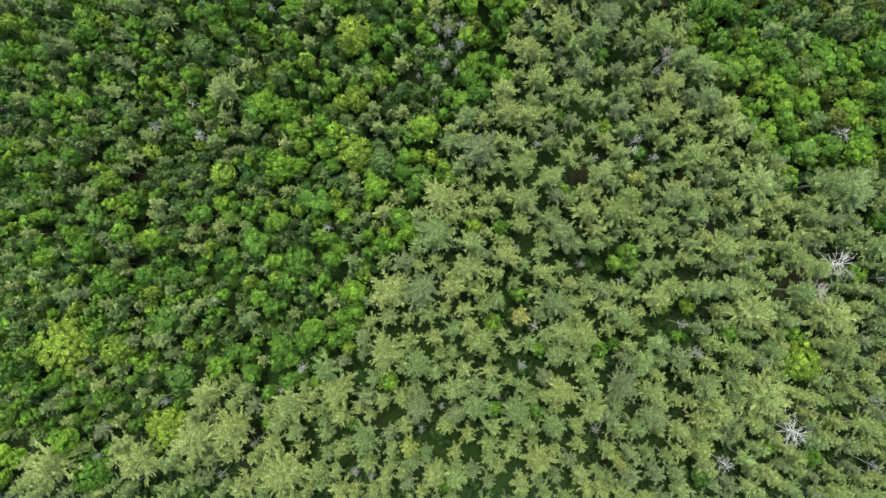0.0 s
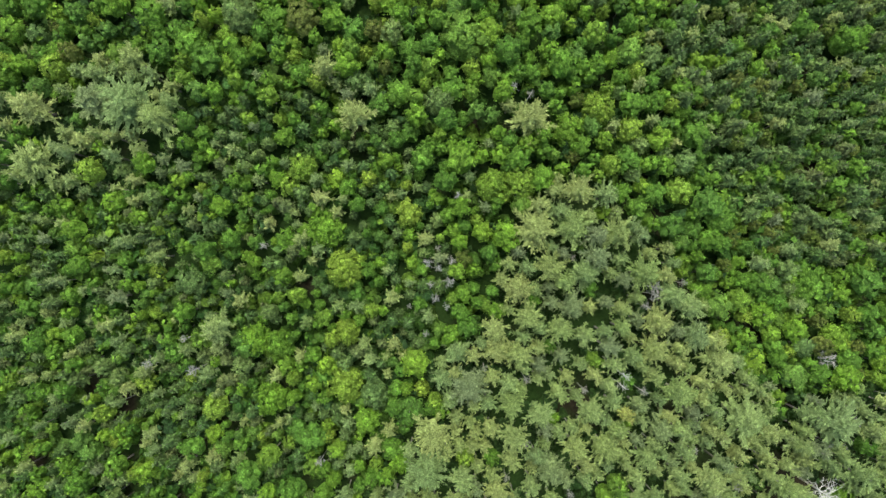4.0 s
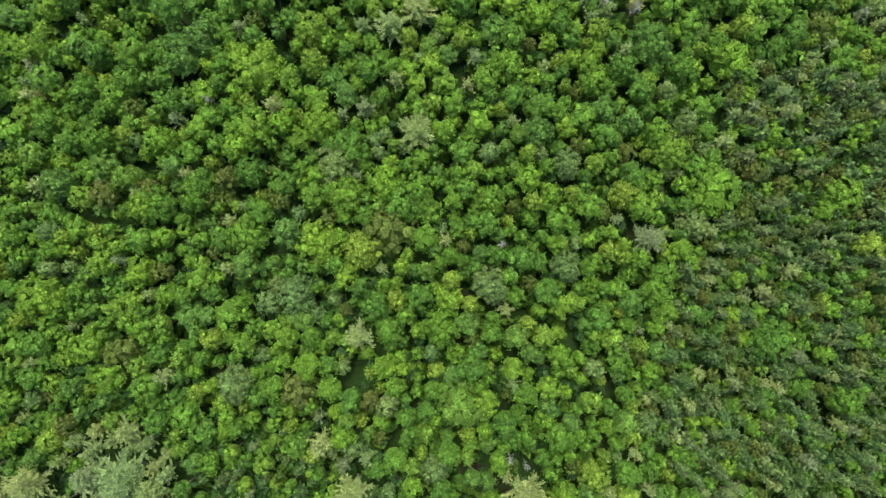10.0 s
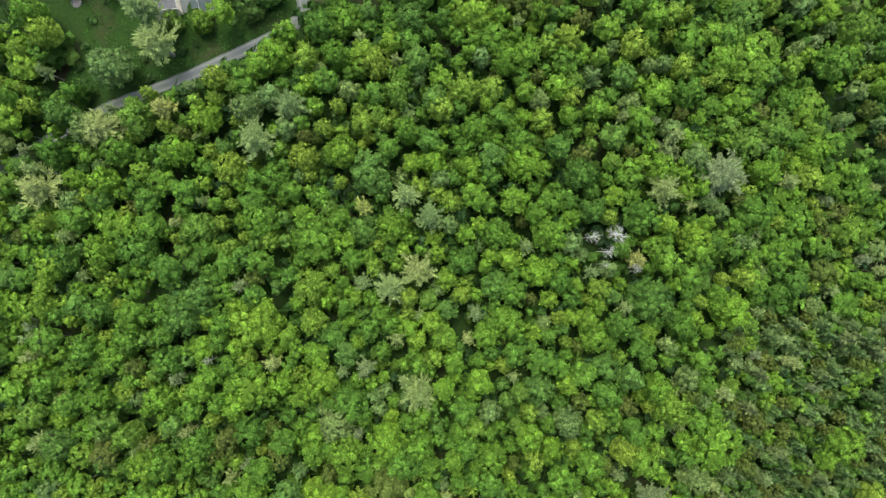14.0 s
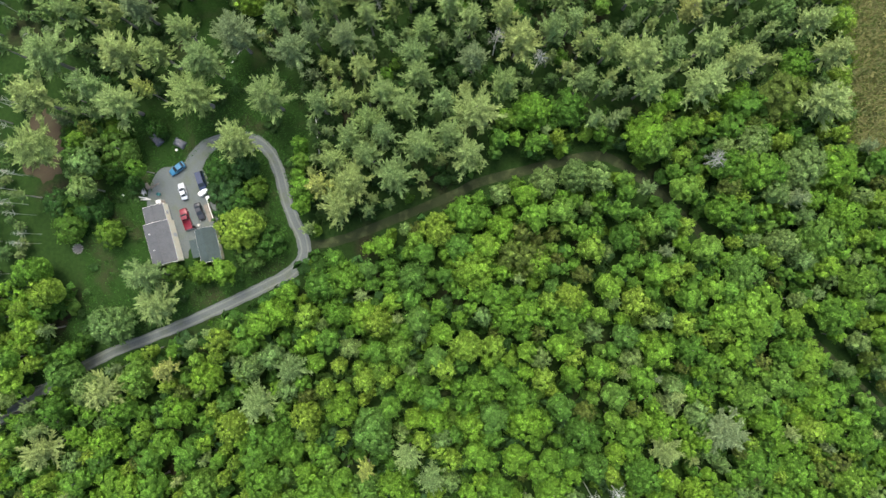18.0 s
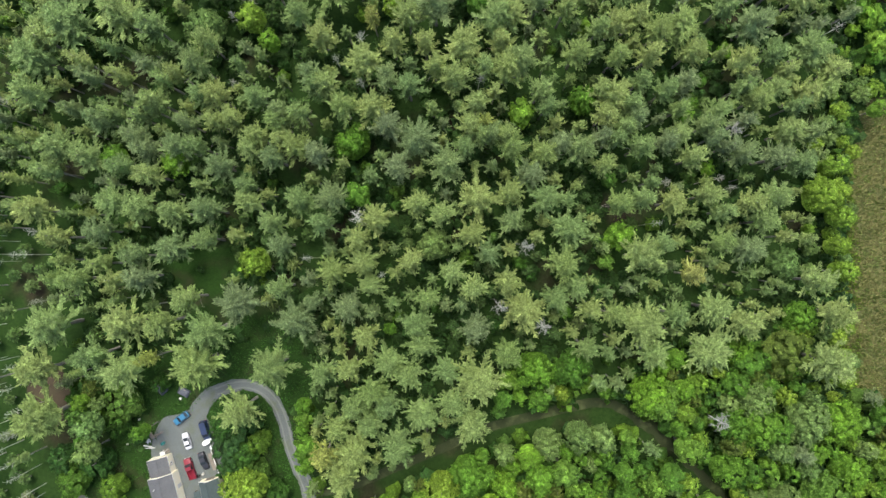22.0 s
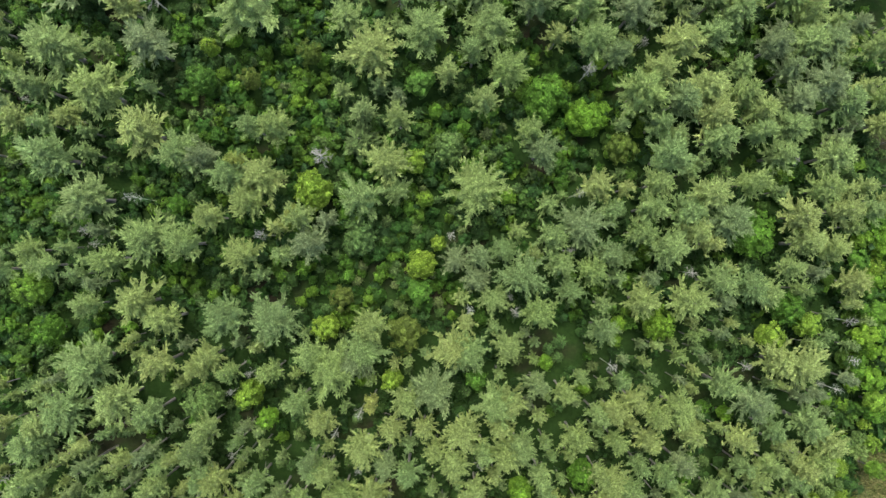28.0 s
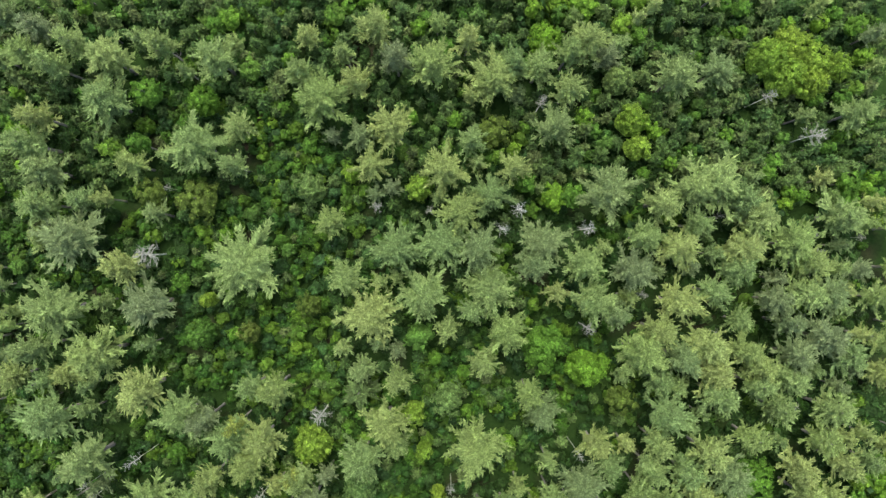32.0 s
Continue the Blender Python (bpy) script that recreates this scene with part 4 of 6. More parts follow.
BROADLEAVES += [(7, 114.1, 6.4), (-83.7, -44.6, 4.9), (-65.7, -8.4, 3.3), (-80, 0.6, 3.9), (-34.6, 5.2, 3.9), (-85.3, 8.4, 3.6), (-45, 9.7, 3.3), (-29.4, 18.8, 3.3), (-16.4, 22.7, 3.3), (-6, 25.3, 3.3), (-39, 28.1, 3.9), (-37.3, 41, 3.6), (-45.1, 41, 3.3), (-94.6, 42.3, 3.6), (-42.9, 42.5, 3.9), (92.2, 54.3, 5.3), (-25.8, 68.5, 4.6), (31.8, 91.8, 3.9), (99.7, 113.5, 4), (-65.8, 118.8, 3.2), (80.9, 128.4, 5), (-79.4, 128.6, 4.9), (2.5, 132.2, 4.7), (-12.4, 137.4, 3.9), (-90.4, 139.7, 5.5), (-61.1, 140.2, 3.6), (-53.3, 144.1, 3.2), (-67.6, 145.4, 3.9), (-26, 152.4, 5.5), (-42.2, 154.4, 4.9), (37.3, 160.6, 3.2), (-66.2, 161, 3.9), (-63.4, 161.3, 4.5)]
BROADLEAVES += [(-6.5, 161.4, 5.2), (14.3, 162, 3.9), (99, 163.1, 4.7), (-19.4, 163.4, 4.5), (-54.5, 163.5, 3.9), (66.9, 164.5, 6.7), (-2.2, 164.7, 4.5), (-9.8, 166, 4.8), (-53.1, 166.3, 3.8), (-86.2, 166.5, 3.8), (23.3, 167, 3.2), (-70.9, 167.7, 3.8), (47.5, 168.1, 3.2), (-41.7, 168.8, 3.8), (56.5, 173.2, 4.5), (8, 173.5, 3.2), (-18.7, 175, 5.7), (-63.2, 176.5, 4.5), (-77.2, 176.6, 3.8), (41.2, 177.1, 3.2), (53.3, 177.5, 3.8), (25.5, 177.8, 3.8), (-53, 179, 3.2), (11.9, 179.9, 3.2), (-25, 180.1, 4.5), (-33.9, 180.2, 3.8), (-88.6, 180.5, 3.8), (36.1, 181, 3.2), (-60.6, 185.4, 3.8), (-72.8, 186.5, 4.4), (-79.7, 188.1, 3.8), (38.7, 189.9, 3.8)]
BROADLEAVES += [(-69.5, 190.6, 3.8), (-88.6, 190.7, 3.2), (59.2, 192.3, 3.8), (45.1, 192.4, 3.8), (-40, 193.7, 6.3), (18.4, 193.8, 4.5), (-47.8, 194.3, 3.8), (71.8, 195.8, 5.3), (-57.6, 196.4, 5.1), (-61.8, 196.9, 3.8), (-77.1, 197, 3.8), (-91, 198.3, 3.8), (51.5, 198.7, 5.1), (-52.9, 200.6, 4.5), (77.2, 202.4, 3.3), (30.8, 203, 3.8), (26.1, 205.2, 4.5), (-87.1, 207.2, 3.2), (55.4, 207.6, 3.2), (8.3, 207.9, 3.8), (-85.2, 209.3, 3.8), (63.1, 210.1, 3.2), (-75.7, 211, 3.5), (-67.5, 211.6, 4.7), (62.5, 212.7, 3.8), (-25.9, 213.7, 5.7), (28.7, 214.1, 4.5), (101, 214.1, 4), (16, 214.2, 3.8), (-14.6, 215.7, 3.8), (-8.2, 216, 3.8), (-53.6, 216.5, 4.4)]
BROADLEAVES += [(87.8, 216.9, 4.6), (-64.2, 217.2, 3.2), (-38.4, 217.6, 4.4), (49.9, 217.9, 4.4), (-81.3, 218.6, 3.2), (77.9, 218.9, 4.9), (38.6, 219.3, 3.5), (-74.9, 227.5, 3.5), (-35.1, 227.7, 3.8), (35.6, 228, 3.8), (80.7, 228.4, 3.9), (-13.1, 228.7, 5.7), (54.5, 228.9, 3.8), (10.4, 229.6, 3.8), (22.3, 230.8, 4.7), (1.6, 231, 3.5), (92.5, 233.4, 3.9), (-19.9, 233.8, 3.8), (30.6, 234.3, 3.2), (-57.7, 234.4, 3.8), (-87.4, 234.5, 3.8), (-71.6, 234.6, 3.8), (75.6, 235, 3.9), (21.8, 235.7, 3.8), (43.3, 236.7, 3.2), (11.8, 238.4, 3.8), (-4.6, 238.6, 3.5), (83.5, 238.7, 4.6), (49.6, 240.4, 3.2), (-51.3, 241.9, 3.8), (-67.7, 242.1, 4.4), (39.6, 243, 2.8)]
BROADLEAVES += [(-84.8, 243.3, 3.8), (89.9, 243.7, 5.2), (86.2, 245.2, 3.9), (1.8, 246.1, 2.8), (53.5, 246.6, 3.2), (61.6, 246.8, 3.8), (23.2, 247.1, 2.5), (-6.6, 247.6, 3.8), (30.8, 248.2, 3.2), (46, 250.5, 2.8), (-50.7, 251.8, 4.7), (96.7, 254.1, 4.6), (-38.5, 254.3, 3.2), (-46.1, 254.4, 5.1), (69.4, 254.5, 3.3), (18.8, 254.9, 3.8), (-1.9, 255, 3.2), (77, 255.6, 7.2), (23.4, 255.9, 3.2), (-14.5, 256.4, 3.2), (-20.8, 256.5, 3.8), (-35.5, 256.7, 4.7), (-8.1, 258.9, 2.5), (61.3, 259.1, 3.2), (15.9, 259.8, 3.2), (102, 261.9, 3.9), (42.4, 261.9, 3.2), (-24.5, 262.9, 3.8), (53.8, 264.3, 2.8), (-3.2, 264.6, 3.5), (-19, 264.7, 4.4), (74.8, 264.9, 4.6)]
BROADLEAVES += [(-92.5, 267.3, 4.0), (11.3, 266.3, 5.1), (-47.4, 266.8, 2.9), (26.1, 267.2, 3.5), (-37.9, 268.7, 4.4), (65.8, 270.2, 3.3), (93.1, 272.4, 5.2), (46.4, 273.2, 3.5), (18, 275.5, 3.8), (52.7, 275.6, 3.5), (99.7, 277.5, 4.6), (56.5, 278.1, 3.2), (9.8, 278.8, 5.1), (69.8, 279.2, 3.9), (45.2, 279.5, 2.5), (31.3, 279.7, 3.2), (-36.9, 280.1, 3.8), (60.4, 284.4, 3.2), (81.6, 288.1, 3.9), (89.9, 289.2, 5.9), (97.3, 289.2, 5.2), (76.8, 289.5, 5.6), (71.3, 289.6, 3.9), (-66.9, 290.9, 1.9), (-38, 292.3, 4.5), (76.6, 294.7, 4.6), (54.3, 295.1, 5.1), (51.8, 297.1, 5.1), (59.4, 298.3, 2.5), (25.1, 303.3, 5.1), (34, 303.8, 4.5), (75.4, 303.8, 3.3)]
BROADLEAVES += [(74.5, 306, 3.6), (89.1, 314.3, 4), (85.5, 326.9, 4), (44.9, 334.4, 3.2), (-15.3, 344.8, 2.9), (-57.7, 353.4, 3.2), (-71.8, 354.9, 2.9), (-16.3, 357.4, 4.4), (23, 363.3, 3.2), (37.8, 366.2, 3.5), (-35.2, 381.3, 2.3), (13.4, 389.1, 2.7), (56.4, 400.9, 3.8), (-86.4, 402.7, 3.8), (88.2, 403.7, 3.9), (0.5, 409.8, 3.2), (-90, 412.9, 4.5), (80, 421.6, 5.6), (40.8, 449.7, 5.1), (30.7, 455, 5.7), (1.5, 458.8, 3.2), (-49.4, 460.5, 3.5), (-68.4, 503.5, 2.5), (-62, 504.7, 2.5), (-47.2, 514.5, 3.5), (-60.4, 516.7, 3.2), (32.5, 526.6, 3.8)]
YARD_SHRUBS = []
YARD_SHRUBS += [(-54.2, 266.1, 2.7), (-61.1, 266.2, 2.4), (-42.3, 269.6, 3.3), (-38.5, 273.6, 4.1), (-76, 276.2, 3.1), (-86, 277.9, 4), (-41.9, 279.3, 3.1), (-47.5, 280, 3.1), (-80, 282.2, 3.9), (-44.1, 283.3, 3.3), (-87.8, 283.7, 3.3), (-47.8, 285.4, 4.1), (-41, 286.4, 2.7), (-69.9, 288, 1.7), (-40, 288.9, 4.1), (-49.1, 290.8, 3.3), (-75.2, 291.1, 2.7), (-43.7, 291.8, 3.2), (-73, 296.3, 4.1), (-64.3, 301, 2)]


SOUTH_PINES = [(-115, -60), (-99, -40), (-72, -34), (-61, -22), (-47, -20), (-43, -27), (-30, -20), (-20, -15), (-19, 4), (-8, 7), (-6, 23), (1, 27), (1, 38), (12, 45), (15, 55), (17, 65), (22, 76), (32, 82), (43, 80), (54, 66), (61, 55), (72, 38), (84, 26), (126, 30), (126, -60)]
WEST_PINES = [(-118, 104), (-90, 100), (-77, 109), (-67, 109), (-58, 103), (-58, 93), (-70, 87), (-85, 80), (-118, 76)]
EAST_SPRUCES = [(72, 192), (126, 200), (126, 60), (80, 60), (56, 100), (52, 112), (58, 144), (70, 160)]
NORTH_PINES = [(-118, 255), (-104, 262), (-90, 300), (-60, 306), (-26, 300), (-28, 276), (-16, 278), (6, 286), (14, 294), (20, 304), (44, 298), (54, 312), (78, 304), (97, 318), (104, 380), (107, 420), (126, 440), (126, 480), (60, 492), (34, 488), (18, 498), (-18, 512), (-50, 540), (-118, 550)]
THICKETS = [
    [(-48, 492), (-10, 494), (-8, 482), (-20, 470), (-14, 446), (-30, 438), (-44, 448), (-58, 446), (-58, 466), (-40, 470)],
    [(-2, 452), (12, 456), (34, 462), (44, 452), (40, 436), (24, 428), (8, 424), (-10, 412), (-6, 436)],
    [(-118, 400), (-84, 414), (-76, 412), (-76, 402), (-86, 392), (-118, 388)],
]
DARK_NORTH = [
    [(26, 496), (60, 488), (90, 488), (126, 500), (126, 552), (60, 552), (30, 520)],
    [(-70, 552), (-40, 512), (-6, 506), (28, 500), (28, 552)],
    [(-118, 560), (-70, 552), (-62, 528), (-70, 500), (-118, 490)],
]
WEST_GLADE = [(-92, 266), (-84, 262), (-84, 290), (-87, 305), (-95, 307), (-94, 288)]
GLADE = [(-64, 331), (-56, 334), (-47, 333), (-46, 326), (-38, 319), (-39, 311), (-28, 300), (-31, 296), (-50, 300), (-60, 306), (-63, 311)]
HEDGE = [(93, 284), (104, 292), (106, 352), (112, 372), (104, 384), (97, 372), (93, 340)]
OLD_STEMS = [(-120, 256), (-92, 268), (-90, 290), (-86, 306), (-86, 330), (-94, 338), (-120, 342)]
DARK_MIX = [(-118, 92), (-60, 96), (-30, 110), (-2, 84), (6, 52), (-8, 36), (-16, 16), (-24, -8), (-44, -16), (-60, -20), (-72, -32), (-118, -40)]


def line_gap(x, y, line):
    """Distance from a point to a line of points."""
    best = 1e9
    for (x0, y0), (x1, y1) in zip(line, line[1:]):
        dx, dy = x1 - x0, y1 - y0
        u = min(1.0, max(0.0, ((x - x0) * dx + (y - y0) * dy) / (dx * dx + dy * dy)))
        best = min(best, math.hypot(x - x0 - u * dx, y - y0 - u * dy))
    return best


def stand_at(x, y):
    """The kind of wood at a place."""
    if inside(x, y, YARD) or inside(x, y, FIELD) or inside(x, y, COURT) or inside(x, y, WEST_GLADE) or inside(x, y, GLADE):
        return "open"
    if inside(x, y, OLD_STEMS):
        return "old stems"
    if any(inside(x, y, t) for t in DARK_NORTH):
        return "dark north"
    if any(inside(x, y, t) for t in THICKETS):
        return "thicket"
    if inside(x, y, HEDGE):
        return "hedge"
    if inside(x, y, NORTH_PINES):
        return "far pines" if y > 402 else "north pines"
    if inside(x, y, SOUTH_PINES):
        return "south pines"
    if inside(x, y, WEST_PINES):
        return "west pines"
    if x > 56 and x + y > 340 and y < 310:
        return "east mix"
    if inside(x, y, EAST_SPRUCES):
        return "spruces"
    if inside(x, y, DARK_MIX):
        return "dark mix"
    return "broadleaves"


# stand: (kind, share, smallest and largest crown radius, height), how far crowns keep apart
STANDS = {
    "far pines": ([("white_pine", 0.34, 2.2, 3.2, 17.0), ("large_white_pine", 0.42, 3.4, 4.8, 18.5), ("sapling", 0.12, 1.0, 1.8, 6.0), ("spruce", 0.1, 1.1, 1.7, 8.5), ("grey_tree", 0.02, 1.0, 1.6, 12.0)], 0.8),
    "north pines": ([("white_pine", 0.66, 1.5, 2.3, 15.5), ("sapling", 0.1, 1.0, 1.8, 5.5), ("broadleaf_tree", 0.06, 1.6, 2.4, 8.0), ("spruce", 0.16, 1.0, 1.6, 8.0), ("grey_tree", 0.014, 1.0, 1.5, 13.0), ("dead_tree", 0.004, 1.2, 1.6, 13.0)], 0.86),
    "south pines": ([("white_pine", 0.93, 1.9, 3.3, 15.5), ("broadleaf_tree", 0.05, 1.6, 2.4, 11.0), ("grey_tree", 0.008, 1.0, 1.5, 12.0)], 0.68),
    "west pines": ([("white_pine", 0.75, 2.0, 3.2, 14.5), ("broadleaf_tree", 0.25, 1.6, 2.6, 11.5)], 0.74),
    "spruces": ([("spruce", 0.52, 1.2, 2.0, 12.0), ("olive_tree", 0.14, 1.3, 2.2, 10.0), ("broadleaf_tree", 0.26, 1.3, 2.4, 9.5), ("white_pine", 0.08, 1.6, 2.4, 11.0)], 0.6),
    "dark mix": ([("broadleaf_tree", 0.386, 1.1, 2.6, 11.0), ("spruce", 0.32, 1.1, 1.8, 10.5), ("white_pine", 0.2, 1.4, 2.4, 12.0), ("grey_tree", 0.004, 0.8, 1.2, 10.0), ("bright_tree", 0.05, 1.4, 2.4, 12.0), ("pale_tree", 0.04, 1.4, 2.4, 12.0)], 0.7),
    "broadleaves": ([("broadleaf_tree", 0.8, 1.6, 3.5, 12.5), ("pale_tree", 0.05, 1.8, 2.8, 12.5), ("white_pine", 0.05, 1.6, 2.5, 13.0), ("olive_tree", 0.03, 1.6, 2.6, 12.0), ("bright_tree", 0.07, 1.5, 2.6, 12.5)], 0.7),
    "hedge": ([("bright_tree", 0.45, 1.4, 2.6, 7.0), ("pale_tree", 0.25, 1.4, 2.6, 7.5), ("sapling", 0.3, 1.0, 1.8, 4.5)], 0.72),
    "east mix": ([("broadleaf_tree", 0.46, 1.6, 3.2, 12.0), ("bright_tree", 0.16, 1.6, 2.8, 11.5), ("pale_tree", 0.2, 1.8, 3.2, 12.0), ("white_pine", 0.1, 2.0, 3.0, 14.0), ("olive_tree", 0.08, 1.6, 2.6, 11.0)], 0.74),
    "old stems": ([("spruce", 0.5, 1.0, 1.7, 5.5), ("dead_tree", 0.34, 0.9, 1.4, 15.0), ("white_pine", 0.16, 1.6, 2.4, 15.5)], 1.15),
    "dark north": ([("spruce", 0.66, 1.1, 2.0, 9.0), ("large_white_pine", 0.04, 3.2, 4.6, 16.5), ("white_pine", 0.04, 2.0, 3.0, 14.0), ("broadleaf_tree", 0.12, 1.6, 2.8, 9.0), ("sapling", 0.14, 1.0, 1.8, 6.0)], 0.66),
    "thicket": ([("large_white_pine", 0.035, 3.4, 5.6, 17.5), ("spruce", 0.22, 0.9, 1.5, 6.0), ("broadleaf_tree", 0.05, 1.5, 2.4, 7.5), ("sapling", 0.695, 1.0, 2.0, 5.6)], 0.72),
}
EAST_DROP = 2.5     # the wood is lower towards the eastern edge

cells = {}


def claim(x, y, r, keep):
    """Whether a crown fits here between those that stand already; if so it is entered."""
    cx, cy = int(x // 6), int(y // 6)
    for i in range(cx - 1, cx + 2):
        for j in range(cy - 1, cy + 2):
            for a, b, c in cells.get((i, j), ()):
                if (x - a) ** 2 + (y - b) ** 2 < (keep * (r + c)) ** 2:
                    return False
    cells.setdefault((cx, cy), []).append((x, y, r))
    return True


def height_at(x, y, standard, wild=True):
    s = stand_at(x, y)
    low = EAST_DROP * smooth(40, 100, x) if s in ("north pines", "far pines", "broadleaves") else 0.0
    return (standard - low) * (forest_rnd.uniform(0.74, 1.14) if s in ("broadleaves", "dark mix", "spruces") else forest_rnd.uniform(0.84, 1.1)) if wild else (standard - low) * forest_rnd.uniform(0.95, 1.05)


PLACED = [
    ("white_pine", PINES, 0.0), ("golden_pine", GOLDEN_PINES, 0.0), ("broadleaf_tree", BROADLEAVES, 12.5), ("yard_tree", YARD_SHRUBS, 6.8),
    ("bright_tree", BRIGHT_TREES, 12.5), ("pale_tree", PALE_TREES, 12.5), ("olive_tree", OLIVE_TREES, 12.0),
    ("spruce", SPRUCES, 11.0), ("dead_tree", BARE_SNAGS, 14.5), ("grey_tree", GREY_CROWNS, 12.5),
]
rest = {}
for sort, places, h in PLACED:
    for n, (x, y, r) in enumerate(sorted(places, key=lambda p: abs(p[0]))):
        south, kind = y < 110, sort
        if "pine" not in kind and -60 < x < 0 and line_gap(x, y, DRIVE) < 1.2 + r * 0.9:
            continue
        if kind == "broadleaf_tree" and x > 60 and y > 244 and n % 4 == 0 and x + y > 336:
            kind = "pale_tree"
        tall = h - 1.5 * (1 - smooth(60, 130, y)) if h else (15.5 if south else 14.5 if y < 262 else 18.5 + 1.0 * smooth(380, 430, y))
        if sort in ("dead_tree", "grey_tree") and y > 300:
            tall += 2.5
        cells.setdefault((int(x // 6), int(y // 6)), []).append((x, y, r))
        use = "large_" + kind if kind in ("broadleaf_tree", "white_pine", "bright_tree", "pale_tree") and r > 3.3 else kind
        if n < 300:
            plant(use, x, y, r, height_at(x, y, tall, False))
        else:
            rest.setdefault(("edge", kind), []).append((x, y, r, height_at(x, y, tall, False)))

# the rest of the wood: near trees as things, the others joined stand by stand
SINGLE = {"white_pine": 0, "large_white_pine": 0, "broadleaf_tree": 90, "spruce": 150, "pale_tree": 40, "olive_tree": 40, "bright_tree": 30, "grey_tree": 40, "dead_tree": 20, "sapling": 60}
for _ in range(46000):
    x, y = forest_rnd.uniform(-110, 117), forest_rnd.uniform(-53, 542)
    stand = stand_at(x, y)
    if stand == "open":
        continue
    if stand == "far pines" and x < 45 and noise.noise((x * 0.045, y * 0.045, 8.0)) < (0.02 if x < -25 else -0.14):
        stand = "thicket"
    mix, keep = STANDS[stand]
    pick = forest_rnd.random()
    for kind, share, r0, r1, h in mix:
        pick -= share
        if pick < 0:
            break
    r = r0 + (r1 - r0) * forest_rnd.random() ** 1.4
    if 205 < y < 305 and (line_gap(x, y, DRIVE) < (1.9 + 1.0 * r if x > -62 else 1.1 + 0.7 * r if x > -82 else 0.2 + 0.3 * r) or line_gap(x, y, LANE) < (2.1 + 0.6 * r if x < 46 else 1.4 + 0.7 * r if x < 64 else 0.9 + 0.55 * r)) or not claim(x, y, r, keep):
        continue
    tall = height_at(x, y, h) * (0.78 + 0.24 * (r - r0) / (r1 - r0))
    if SINGLE[kind] and abs(x) < 24:
        SINGLE[kind] -= 1
        plant(kind, x, y, r, tall)
    else:
        rest.setdefault((stand, kind), []).append((x, y, r, tall))


SLIM = [pine_crown(s, 2.7, 17.0, 8.6, 5, 5, 3, 0.7) for s in range(231, 237)]
SMALL = [broad_crown(s, 2.2, 12.0, 3.8, 10, 5, 0.5) for s in range(201, 206)]


def wood(name, kind, places, label, category):
    """Many trees of one kind as one joined object."""
    crowns, r0, h0, tr, leaf, bark, _, _ = KINDS[kind]
    vs, qs, ms, ts, n = [], [], [], [], 0
    stems = [tube([(0, 0, -0.3), (0.1 * k - 0.2, 0.1, h0 * 0.45), (0, 0, h0 * 0.93)], [tr * 1.3, tr * 0.8, 0.03], 4) for k in range(5)]
    for k, (x, y, r, h) in enumerate(places):
        a, s, tone = forest_rnd.uniform(0, 6.28), r * SPREAD.get(kind, 1.15) / r0, forest_rnd.random()
        turn = np.array([[math.cos(a) * s, -math.sin(a) * s, 0], [math.sin(a) * s, math.cos(a) * s, 0], [0, 0, h / h0]])
        for number, (v, q) in ((0, SMALL[k % 5] if kind == "broadleaf_tree" and r < 2.0 else SLIM[k % 6] if kind == "white_pine" and r < 3.0 else crowns[k % len(crowns)]), (1, stems[k % 5])):
            vs.append(v @ turn.T + (x, y, ground_z(x, y)))
            qs.append(q + n)
            ms.append(np.full(len(q), number))
            ts.append(np.full(len(v), tone))
            n += len(v)
    me = fast_mesh(name, np.concatenate(vs), np.concatenate(qs), [leaf, bark], np.concatenate(ms), np.concatenate(ts))
    return tagged(new(name, me), label, category, kind="stuff")


for (stand, kind), places in sorted(rest.items()):
    wood(kind + "_wood", kind, places, "closed wood of many " + KINDS[kind][6].replace(" tree ", " trees ").replace(" with a ", " with "), "woodland")


def scatter(name, shapes, places, material, label, category):
    """Low growth over the ground as one joined object. places: x, y, spread, height."""
    vs, qs, ts, n = [], [], [], 0
    for k, (x, y, s, h) in enumerate(places):
        a, tone = forest_rnd.uniform(0, 6.28), forest_rnd.random()
        turn = np.array([[math.cos(a) * s, -math.sin(a) * s, 0], [math.sin(a) * s, math.cos(a) * s, 0], [0, 0, h]])
        v, q = shapes[k % len(shapes)]
        vs.append(v @ turn.T + (x, y, ground_z(x, y)))
        qs.append(q + n)
        ts.append(np.full(len(v), tone))
        n += len(v)
    return tagged(new(name, fast_mesh(name, np.concatenate(vs), np.concatenate(qs), [material], None, np.concatenate(ts))), label, category, kind="stuff")


clumps = [thicket_clump(s, n=6, size=1.1) for s in range(101, 106)]
low, young = [], []
for _ in range(13000):
    x, y = forest_rnd.uniform(-110, 117), forest_rnd.uniform(-53, 542)
    stand = stand_at(x, y)
    patch = noise.noise((x * 0.05, y * 0.05, 3.0))
    if 205 < y < 305 and min(line_gap(x, y, DRIVE), line_gap(x, y, LANE)) < 2.8:
        continue
    if stand in ("open", "old stems") or patch < (-0.12 if stand != "far pines" else -0.5) and "pines" in stand or stand in ("broadleaves", "spruces", "dark mix") and forest_rnd.random() < 0.25:
        continue
    if stand in ("broadleaves", "east mix", "dark mix", "spruces"):
        young.append((x, y, forest_rnd.uniform(1.4, 2.6), forest_rnd.uniform(1.4, 2.6)))
    else:
        (young if stand == "thicket" or stand == "far pines" and patch > 0.1 else low).append((x, y, forest_rnd.uniform(1.1, 2.3), forest_rnd.uniform(0.6, 1.4)))
